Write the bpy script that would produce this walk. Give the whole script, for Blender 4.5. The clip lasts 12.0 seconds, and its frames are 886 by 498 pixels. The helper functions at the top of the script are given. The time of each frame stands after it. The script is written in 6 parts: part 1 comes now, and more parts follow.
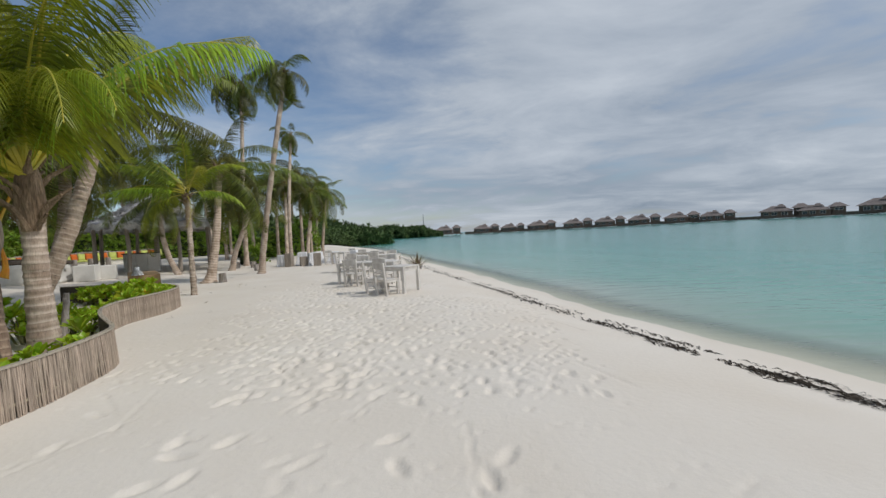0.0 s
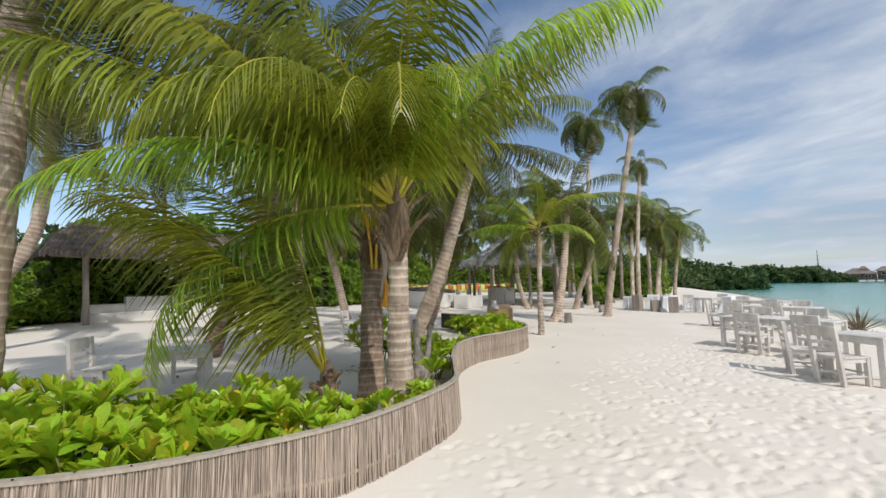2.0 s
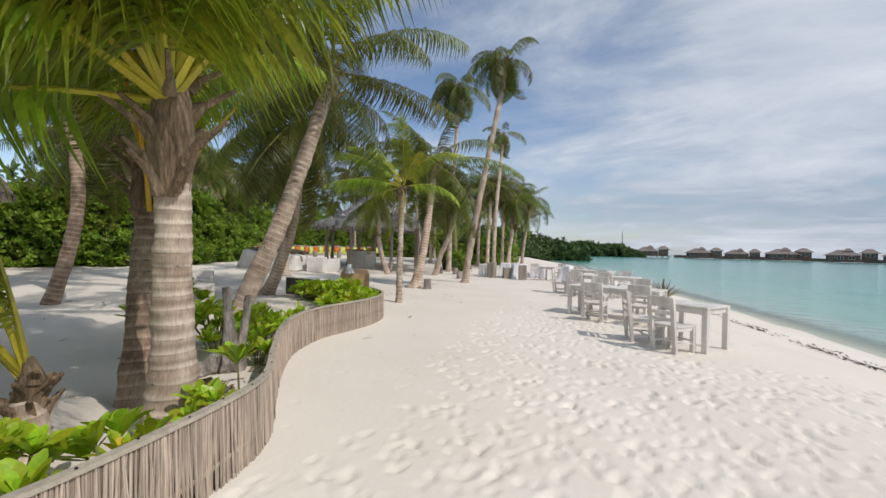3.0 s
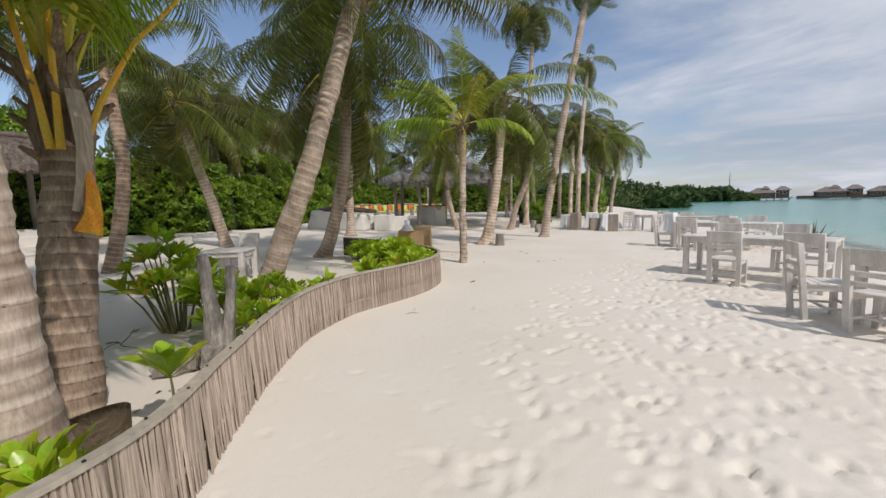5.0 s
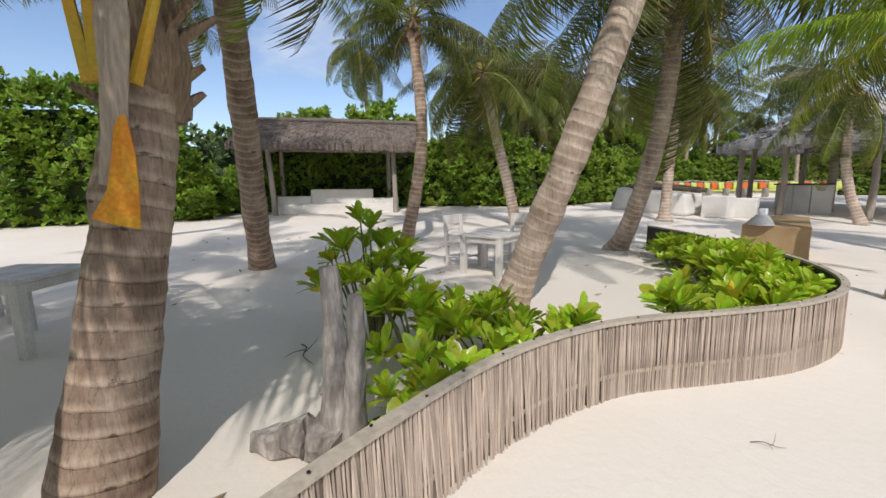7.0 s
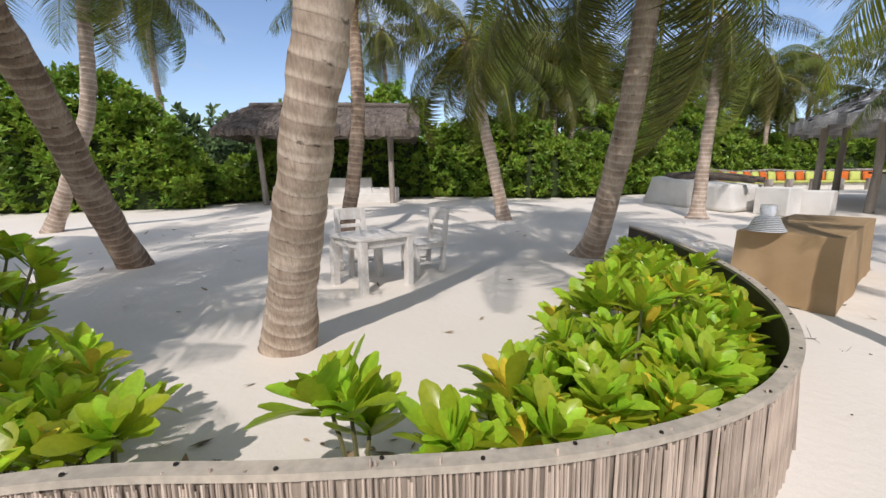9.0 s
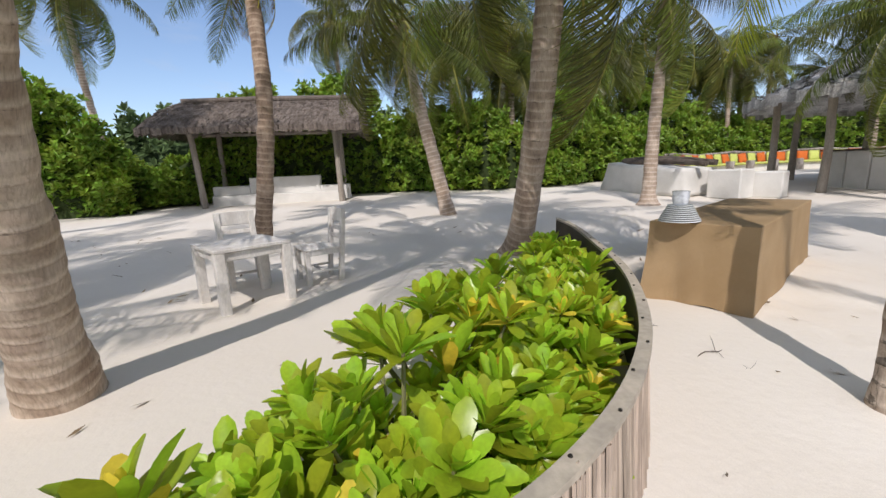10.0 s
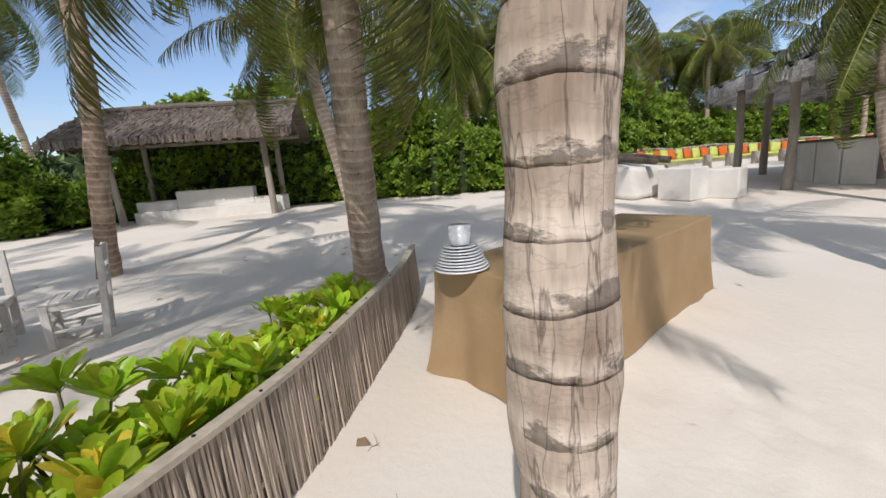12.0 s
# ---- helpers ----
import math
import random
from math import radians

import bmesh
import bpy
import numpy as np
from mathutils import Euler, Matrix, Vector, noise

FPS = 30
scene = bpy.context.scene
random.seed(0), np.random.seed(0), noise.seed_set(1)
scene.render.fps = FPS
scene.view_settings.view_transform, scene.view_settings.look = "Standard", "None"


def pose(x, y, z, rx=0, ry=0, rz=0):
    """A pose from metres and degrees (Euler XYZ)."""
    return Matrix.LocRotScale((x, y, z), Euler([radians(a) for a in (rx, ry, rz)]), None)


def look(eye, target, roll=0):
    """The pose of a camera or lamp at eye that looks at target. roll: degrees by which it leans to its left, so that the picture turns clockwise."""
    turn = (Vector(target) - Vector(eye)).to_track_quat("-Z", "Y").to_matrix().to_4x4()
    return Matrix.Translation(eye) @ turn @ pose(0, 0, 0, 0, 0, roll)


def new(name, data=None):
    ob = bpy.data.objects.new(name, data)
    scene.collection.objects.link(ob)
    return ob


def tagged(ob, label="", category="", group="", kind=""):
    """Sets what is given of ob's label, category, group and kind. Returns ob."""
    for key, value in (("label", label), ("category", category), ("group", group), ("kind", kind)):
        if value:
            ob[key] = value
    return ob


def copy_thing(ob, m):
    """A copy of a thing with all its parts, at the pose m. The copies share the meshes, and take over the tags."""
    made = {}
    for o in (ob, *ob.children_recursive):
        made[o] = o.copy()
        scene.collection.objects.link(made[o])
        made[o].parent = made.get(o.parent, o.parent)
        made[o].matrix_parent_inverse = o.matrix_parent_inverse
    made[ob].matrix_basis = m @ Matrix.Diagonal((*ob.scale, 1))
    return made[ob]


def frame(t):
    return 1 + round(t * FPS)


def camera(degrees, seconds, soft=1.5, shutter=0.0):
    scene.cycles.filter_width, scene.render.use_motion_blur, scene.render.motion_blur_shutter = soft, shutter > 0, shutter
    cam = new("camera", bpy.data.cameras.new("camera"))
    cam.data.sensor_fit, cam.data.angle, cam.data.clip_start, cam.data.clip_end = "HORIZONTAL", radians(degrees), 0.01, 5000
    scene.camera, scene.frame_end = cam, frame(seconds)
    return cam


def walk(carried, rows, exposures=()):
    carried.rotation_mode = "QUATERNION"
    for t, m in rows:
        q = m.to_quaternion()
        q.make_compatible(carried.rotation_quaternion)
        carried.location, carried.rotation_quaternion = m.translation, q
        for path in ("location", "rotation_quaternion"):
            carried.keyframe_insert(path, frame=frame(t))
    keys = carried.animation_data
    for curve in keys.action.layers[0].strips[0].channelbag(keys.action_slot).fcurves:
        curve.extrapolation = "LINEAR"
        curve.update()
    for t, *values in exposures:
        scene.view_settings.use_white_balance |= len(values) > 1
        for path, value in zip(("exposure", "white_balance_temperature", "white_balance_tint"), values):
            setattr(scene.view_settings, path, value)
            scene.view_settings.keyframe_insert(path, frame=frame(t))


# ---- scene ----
cam = camera(95.3, 12.0)
PATH = [
    (0, (2.03, -1.124, 1.595), (1.832, 0.864, 1.515), -3.1),
    (0.5, (1.708, -0.601, 1.613), (0.963, 1.254, 1.662), -2.5),
    (1, (1.145, 0.03, 1.625), (-0.067, 1.618, 1.711), -2.3),
    (1.5, (0.752, 0.458, 1.648), (-0.76, 1.76, 1.785), -1.7),
    (2, (0.454, 0.871, 1.624), (-1.091, 2.13, 1.795), -0.9),
    (2.5, (0.082, 1.591, 1.579), (-1.246, 3.084, 1.666), 0.9),
    (3, (-0.367, 2.05, 1.56), (-1.42, 3.751, 1.559), 1.4),
    (5, (-1.188, 3.725, 1.425), (-2.542, 5.179, 1.205), -1.4),
    (5.5, (-1.798, 4.067, 1.449), (-3.475, 5.122, 1.178), -0.9),
    (6, (-2.347, 4.37, 1.456), (-4.188, 5.097, 1.168), -1.1),
    (6.5, (-2.8, 4.754, 1.441), (-4.73, 5.183, 1.135), -0.9),
    (8.5, (-4.334, 7.4, 1.383), (-6.299, 7.179, 1.08), 0.1),
    (9, (-4.781, 7.957, 1.338), (-6.743, 7.798, 0.983), -0.4),
    (9.5, (-5.103, 8.482, 1.294), (-7.065, 8.363, 0.924), -1.3),
    (10, (-5.509, 8.981, 1.305), (-7.469, 8.901, 0.918), -2.5),
    (10.5, (-5.863, 9.493, 1.31), (-7.82, 9.438, 0.902), -3.3),
    (11, (-6.218, 9.999, 1.317), (-8.171, 9.943, 0.888), -4.2),
    (11.5, (-6.55, 10.534, 1.32), (-8.501, 10.451, 0.887), -4.5),
    (12, (-6.799, 11.014, 1.36), (-8.759, 10.916, 0.973), -4.4),
]
walk(cam, [(t, look(eye, target, roll)) for t, eye, target, roll in PATH], exposures=((0, -0.56, 6350, 10), (1, -0.26, 6400, 10), (2, -0.1, 6400, 11), (3, -0.18, 6450, 12), (5, -0.24, 6550, 14), (6.5, 0.03, 6400, 14), (9, 0.12, 6300, 16), (12, 0.06, 6350, 15)))

# ---- light ----
SUN_AZ, SUN_EL = radians(-6), radians(47)      # direction to the sun, from +x towards +y
to_sun = Vector((math.cos(SUN_AZ) * math.cos(SUN_EL), math.sin(SUN_AZ) * math.cos(SUN_EL), math.sin(SUN_EL)))
sun_data = bpy.data.lights.new("sun", "SUN")
sun_data.energy, sun_data.angle, sun_data.color = 3.0, radians(0.6), (1.0, 0.945, 0.86)
sun = new("sun", sun_data)
sun.matrix_world = look((20, 0, 30), Vector((20, 0, 30)) - to_sun)

world = bpy.data.worlds.new("world")
scene.world = world
world.use_nodes = True
wn, wl = world.node_tree.nodes, world.node_tree.links
wn.clear()


def wnode(kind, **kw):
    n = wn.new(kind)
    for k, v in kw.items():
        n.inputs[k].default_value = v
    return n


w_out = wn.new("ShaderNodeOutputWorld")
w_bg = wnode("ShaderNodeBackground", Strength=0.15)
w_sky = wn.new("ShaderNodeTexSky")
w_sky.sky_type, w_sky.sun_disc = "NISHITA", False
w_sky.sun_elevation, w_sky.sun_rotation = SUN_EL, math.pi / 2 - SUN_AZ
w_sky.air_density, w_sky.dust_density, w_sky.ozone_density = 1.0, 0.8, 1.6
w_tc = wn.new("ShaderNodeTexCoord")
w_sep = wn.new("ShaderNodeSeparateXYZ")
wl.new(w_tc.outputs["Generated"], w_sep.inputs[0])
# the dome's directions laid onto a flat layer of cloud
w_h = wn.new("ShaderNodeMath"); w_h.operation = "MAXIMUM"; w_h.inputs[1].default_value = 0.0
wl.new(w_sep.outputs["Z"], w_h.inputs[0])
w_h2 = wn.new("ShaderNodeMath"); w_h2.operation = "ADD"; w_h2.inputs[1].default_value = 0.16
wl.new(w_h.outputs[0], w_h2.inputs[0])
w_div = wn.new("ShaderNodeVectorMath"); w_div.operation = "DIVIDE"
w_cmb = wn.new("ShaderNodeCombineXYZ")
for i in range(3):
    wl.new(w_h2.outputs[0], w_cmb.inputs[i])
wl.new(w_tc.outputs["Generated"], w_div.inputs[0])
wl.new(w_cmb.outputs[0], w_div.inputs[1])
w_map = wn.new("ShaderNodeMapping")
w_map.inputs["Scale"].default_value = (0.8, 1.05, 0.8)
w_map.inputs["Rotation"].default_value = (0, 0, 0.5)
wl.new(w_div.outputs[0], w_map.inputs[0])
w_n1 = wnode("ShaderNodeTexNoise", Scale=1.3, Detail=11.0, Roughness=0.6, Distortion=0.35)
w_n2 = wnode("ShaderNodeTexNoise", Scale=0.45, Detail=3.0, Roughness=0.5)
wl.new(w_map.outputs[0], w_n1.inputs["Vector"])
wl.new(w_map.outputs[0], w_n2.inputs["Vector"])
# thicker cloud over the sea, clearer sky inland
w_x = wn.new("ShaderNodeMapRange")
w_x.inputs["From Min"].default_value, w_x.inputs["From Max"].default_value = -0.75, 0.25
w_x.inputs["To Min"].default_value, w_x.inputs["To Max"].default_value = -0.17, 0.24
wl.new(w_sep.outputs["X"], w_x.inputs["Value"])
w_a = wn.new("ShaderNodeMath"); w_a.operation = "ADD"
wl.new(w_n1.outputs["Fac"], w_a.inputs[0]); wl.new(w_x.outputs[0], w_a.inputs[1])
w_cov = wn.new("ShaderNodeMapRange")
w_cov.inputs["From Min"].default_value, w_cov.inputs["From Max"].default_value = 0.33, 0.68
w_cov.inputs["To Max"].default_value = 0.95
wl.new(w_a.outputs[0], w_cov.inputs["Value"])
w_cc = wn.new("ShaderNodeMix"); w_cc.data_type = "RGBA"
w_cc.inputs[6].default_value, w_cc.inputs[7].default_value = (2.2, 2.75, 3.5, 1), (5.2, 5.6, 6.1, 1)
w_c2 = wn.new("ShaderNodeMapRange")
w_c2.inputs["From Min"].default_value, w_c2.inputs["From Max"].default_value = 0.38, 0.62
w_am = wn.new("ShaderNodeMath"); w_am.operation = "ADD"; w_am.inputs[1].default_value = 0.0
w_mm = wn.new("ShaderNodeMath"); w_mm.operation = "MULTIPLY_ADD"; w_mm.inputs[1].default_value, w_mm.inputs[2].default_value = 0.5, 0.0
wl.new(w_n2.outputs["Fac"], w_mm.inputs[0])
w_m3 = wn.new("ShaderNodeMath"); w_m3.operation = "MULTIPLY_ADD"; w_m3.inputs[1].default_value = 0.5
wl.new(w_n1.outputs["Fac"], w_m3.inputs[0]); wl.new(w_mm.outputs[0], w_m3.inputs[2])
wl.new(w_m3.outputs[0], w_c2.inputs["Value"])
wl.new(w_c2.outputs[0], w_cc.inputs[0])
w_mix = wn.new("ShaderNodeMix"); w_mix.data_type = "RGBA"
wl.new(w_cov.outputs[0], w_mix.inputs[0])
wl.new(w_sky.outputs[0], w_mix.inputs[6]); wl.new(w_cc.outputs[2], w_mix.inputs[7])
wl.new(w_mix.outputs[2], w_bg.inputs["Color"])
wl.new(w_bg.outputs[0], w_out.inputs[0])


# ---- materials ----
def material(name, base, rough=0.8, metallic=0.0, bump=0.0, bump_scale=30.0, vary=0.15, vary_scale=3.0, fine=0.1, fine_scale=60.0,
             stretch=(1, 1, 1), second=None, island=0.0, objrand=0.0, spec=0.3, translucent=0.0, tint=None):
    """A surface with stains at a large scale, grain at a small one, and fine relief."""
    m = bpy.data.materials.new(name)
    m.use_nodes = True
    n, l = m.node_tree.nodes, m.node_tree.links
    bsdf = n["Principled BSDF"]
    bsdf.inputs["Roughness"].default_value, bsdf.inputs["Metallic"].default_value = rough, metallic
    bsdf.inputs["Specular IOR Level"].default_value = spec
    tc = n.new("ShaderNodeTexCoord")
    mp = n.new("ShaderNodeMapping"); mp.inputs["Scale"].default_value = stretch
    l.new(tc.outputs["Object"], mp.inputs[0])
    big = n.new("ShaderNodeTexNoise"); big.inputs["Scale"].default_value, big.inputs["Detail"].default_value = vary_scale, 4
    small = n.new("ShaderNodeTexNoise"); small.inputs["Scale"].default_value, small.inputs["Detail"].default_value = fine_scale, 3
    l.new(mp.outputs[0], big.inputs["Vector"]); l.new(mp.outputs[0], small.inputs["Vector"])
    ramp = n.new("ShaderNodeMix"); ramp.data_type = "RGBA"
    second = second or tuple(c * (1 - 2 * vary) for c in base)
    ramp.inputs[6].default_value, ramp.inputs[7].default_value = (*base, 1), (*second, 1)
    fr = n.new("ShaderNodeMapRange"); fr.inputs["From Min"].default_value, fr.inputs["From Max"].default_value = 0.35, 0.68
    l.new(big.outputs["Fac"], fr.inputs["Value"]); l.new(fr.outputs[0], ramp.inputs[0])
    hsv = n.new("ShaderNodeHueSaturation")
    l.new(ramp.outputs[2], hsv.inputs["Color"])
    val = n.new("ShaderNodeMapRange")
    val.inputs["From Min"].default_value, val.inputs["From Max"].default_value = 0.3, 0.7
    val.inputs["To Min"].default_value, val.inputs["To Max"].default_value = 1 - fine, 1 + fine
    l.new(small.outputs["Fac"], val.inputs["Value"])
    last = val.outputs[0]
    for amount, node, out in ((island, "ShaderNodeNewGeometry", "Random Per Island"), (objrand, "ShaderNodeObjectInfo", "Random")):
        if amount:
            g = n.new(node)
            r = n.new("ShaderNodeMapRange")
            r.inputs["To Min"].default_value, r.inputs["To Max"].default_value = 1 - amount, 1 + amount
            l.new(g.outputs[out], r.inputs["Value"])
            mul = n.new("ShaderNodeMath"); mul.operation = "MULTIPLY"
            l.new(last, mul.inputs[0]); l.new(r.outputs[0], mul.inputs[1])
            last = mul.outputs[0]
            if tint:
                h = n.new("ShaderNodeMapRange")
                h.inputs["To Min"].default_value, h.inputs["To Max"].default_value = 0.5 - tint, 0.5 + tint
                l.new(g.outputs[out], h.inputs["Value"]); l.new(h.outputs[0], hsv.inputs["Hue"])
    l.new(last, hsv.inputs["Value"])
    l.new(hsv.outputs[0], bsdf.inputs["Base Color"])
    if bump:
        b = n.new("ShaderNodeBump"); b.inputs["Strength"].default_value = min(1, bump * 4); b.inputs["Distance"].default_value = bump * 0.1
        t = n.new("ShaderNodeTexNoise"); t.inputs["Scale"].default_value, t.inputs["Detail"].default_value = bump_scale, 5
        l.new(mp.outputs[0], t.inputs["Vector"]); l.new(t.outputs["Fac"], b.inputs["Height"]); l.new(b.outputs[0], bsdf.inputs["Normal"])
    if translucent:
        tr = n.new("ShaderNodeBsdfTranslucent")
        mix = n.new("ShaderNodeMixShader"); mix.inputs[0].default_value = translucent
        l.new(hsv.outputs[0], tr.inputs["Color"])
        l.new(bsdf.outputs[0], mix.inputs[1]); l.new(tr.outputs[0], mix.inputs[2])
        l.new(mix.outputs[0], n["Material Output"].inputs["Surface"])
    return m


M = {}
M["sand"] = material("sand", (0.77, 0.715, 0.64), 0.95, bump=0.12, bump_scale=15, second=(0.725, 0.66, 0.575), vary_scale=0.5, fine=0.05, fine_scale=180, spec=0.1)
M["reed"] = material("reed", (0.46, 0.37, 0.30), 0.85, bump=0.05, bump_scale=120, vary=0.15, stretch=(1, 1, 0.12), fine=0.2, fine_scale=50, island=0.3, second=(0.38, 0.315, 0.25))
M["reed_single"] = material("reed_single", (0.46, 0.37, 0.30), 0.85, bump=0.05, bump_scale=120, stretch=(1, 1, 0.12), fine=0.2, fine_scale=50, objrand=0.3, second=(0.38, 0.315, 0.25))
M["rail"] = material("rail_wood", (0.46, 0.40, 0.32), 0.75, bump=0.08, bump_scale=40, vary=0.12, fine=0.15, fine_scale=25, second=(0.37, 0.33, 0.27))
M["backing"] = material("reed_backing", (0.31, 0.255, 0.20), 0.9, bump=0.1, bump_scale=80, vary=0.2, stretch=(1, 1, 0.15), fine=0.25, fine_scale=60)
M["liner"] = material("liner", (0.085, 0.075, 0.055), 0.8, bump=0.05)
M["cane"] = material("cane", (0.47, 0.40, 0.29), 0.7, island=0.15)
M["nail"] = material("nail", (0.05, 0.045, 0.04), 0.5, 0.7)
M["leaf"] = material("shrub_leaf", (0.50, 0.625, 0.036), 0.3, bump=0.05, bump_scale=25, second=(0.31, 0.47, 0.03), vary_scale=6, fine=0.1, island=0.32, tint=0.025, spec=0.5, translucent=0.45)
M["yellow_leaf"] = material("yellow_leaf", (0.75, 0.62, 0.06), 0.45, second=(0.66, 0.45, 0.04), island=0.2, translucent=0.25)
M["dry_leaf"] = material("dry_leaf", (0.30, 0.21, 0.12), 0.9, island=0.4)
M["stem"] = material("stem", (0.22, 0.21, 0.10), 0.8)
# leaflet green of the sunlit near palms, brightened in the colour
M["frond"] = material("palm_leaflet", (0.388, 0.46, 0.037), 0.33, second=(0.15, 0.22, 0.024), vary_scale=1.2, fine=0.12, fine_scale=30, island=0.35, objrand=0.3, tint=0.03, spec=0.5, translucent=0.52)
# darker copy of the leaflet: the grove's shade is put into its colour
M["frond_dark"] = material("shaded_palm_leaflet", (0.175, 0.195, 0.024), 0.42, second=(0.075, 0.095, 0.016), vary_scale=1.0, fine=0.12, fine_scale=30, island=0.4, objrand=0.45, tint=0.03, spec=0.5, translucent=0.36)
M["frond_dry"] = material("dry_leaflet", (0.30, 0.21, 0.09), 0.7, island=0.3, translucent=0.2)
M["rachis"] = material("palm_rib", (0.60, 0.49, 0.055), 0.42, second=(0.32, 0.33, 0.05), vary_scale=2, objrand=0.2)
# rib copy darkened to go with the shaded leaflets
M["rachis_dull"] = material("shaded_palm_rib", (0.30, 0.27, 0.05), 0.5, second=(0.17, 0.17, 0.04), vary_scale=2, objrand=0.3)
M["bark"] = None
M["fibre"] = material("palm_fibre", (0.30, 0.215, 0.14), 0.95, bump=0.3, bump_scale=40, stretch=(1, 1, 0.2), second=(0.16, 0.11, 0.07), vary_scale=9, fine=0.3)
M["sheath"] = material("orange_sheath", (0.78, 0.27, 0.02), 0.5, second=(0.74, 0.42, 0.03), vary_scale=7, fine=0.15, translucent=0.15)
M["dry_sheath"] = material("dry_leaf_sheath", (0.43, 0.345, 0.265), 0.9, bump=0.15, bump_scale=60, stretch=(1, 1, 0.15), second=(0.30, 0.235, 0.175), vary_scale=6, fine=0.2)
M["petiole"] = material("orange_petiole", (0.68, 0.33, 0.025), 0.5, second=(0.55, 0.38, 0.04), vary_scale=4)
M["hedge_leaf"] = material("hedge_leaf", (0.275, 0.385, 0.042), 0.42, second=(0.14, 0.24, 0.032), vary_scale=1.0, island=0.35, tint=0.02, spec=0.35, translucent=0.28)
# near-black green: the shade deep inside the hedges, put into the core's colour
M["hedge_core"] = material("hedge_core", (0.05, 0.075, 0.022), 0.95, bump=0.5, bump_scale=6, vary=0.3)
# dark core colour stands in for the shade within the far woods
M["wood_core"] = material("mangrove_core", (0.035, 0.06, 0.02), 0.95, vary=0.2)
M["wood_leaf"] = material("mangrove_leaf", (0.11, 0.165, 0.055), 0.7, second=(0.07, 0.115, 0.04), vary_scale=0.15, island=0.4)
M["white_wood"] = material("whitewashed_wood", (0.74, 0.71, 0.67), 0.7, bump=0.06, bump_scale=30, stretch=(1, 1, 0.35), second=(0.56, 0.52, 0.48), vary_scale=5, fine=0.1, fine_scale=70, objrand=0.07)
M["plaster"] = material("white_plaster", (0.74, 0.72, 0.68), 0.85, bump=0.1, bump_scale=9, second=(0.60, 0.58, 0.54), vary_scale=1.4, fine=0.05)
M["cloth"] = material("white_cloth", (0.80, 0.80, 0.82), 0.9, bump=0.05, bump_scale=200, vary=0.05)
M["burlap"] = material("burlap", (0.40, 0.28, 0.155), 0.95, bump=0.1, bump_scale=300, second=(0.34, 0.23, 0.12), vary_scale=2.5, fine=0.16, fine_scale=240)
M["plate"] = material("glazed_plate", (0.80, 0.81, 0.83), 0.18, vary=0.03, spec=0.6)
M["rim"] = material("plate_rim", (0.10, 0.10, 0.115), 0.3, objrand=0.3)
M["glass"] = None
M["thatch"] = material("thatch", (0.235, 0.195, 0.165), 0.95, bump=0.4, bump_scale=25, stretch=(1, 4, 0.6), second=(0.14, 0.112, 0.095), vary_scale=2, fine=0.35, fine_scale=35, island=0.25)
M["thatch_grey"] = material("grey_thatch", (0.66, 0.64, 0.62), 0.95, bump=0.4, bump_scale=20, second=(0.22, 0.20, 0.185), vary_scale=1.5, fine=0.3, fine_scale=25, island=0.45)
M["post"] = material("weathered_post", (0.37, 0.325, 0.275), 0.9, bump=0.2, bump_scale=20, stretch=(1, 1, 0.2), second=(0.26, 0.22, 0.185), vary_scale=5, fine=0.2)
M["drift"] = material("driftwood", (0.43, 0.385, 0.345), 0.9, bump=0.35, bump_scale=16, stretch=(1, 1, 0.25), second=(0.17, 0.15, 0.13), vary_scale=7, fine=0.3, fine_scale=40)
M["dark_wood"] = material("rough_dark_timber", (0.13, 0.105, 0.085), 0.9, bump=0.3, bump_scale=14, second=(0.07, 0.055, 0.045), vary_scale=4, fine=0.3)
M["orange"] = material("orange_cushion", (0.66, 0.155, 0.03), 0.85, vary=0.08, fine=0.06)
M["lime"] = material("lime_cushion", (0.58, 0.63, 0.17), 0.85, vary=0.08, fine=0.06)
M["kelp"] = material("dry_seaweed", (0.055, 0.042, 0.03), 0.9, island=0.5)
M["agave"] = material("dry_spike", (0.24, 0.15, 0.11), 0.8, second=(0.20, 0.21, 0.10), vary_scale=4, island=0.35)
M["villa_wall"] = material("villa_timber", (0.19, 0.135, 0.105), 0.85, second=(0.12, 0.09, 0.07), vary_scale=0.8, fine=0.2, fine_scale=2)
M["villa_roof"] = material("villa_thatch", (0.26, 0.22, 0.20), 0.95, second=(0.18, 0.15, 0.14), vary_scale=0.8, fine=0.25, fine_scale=3)
M["villa_glass"] = material("villa_window", (0.03, 0.04, 0.05), 0.15, vary=0.0, spec=0.6)
M["steel"] = material("mast_steel", (0.3, 0.3, 0.32), 0.5, 0.6)
M["pot"] = material("terracotta_bark", (0.40, 0.31, 0.215), 0.9, bump=0.2)


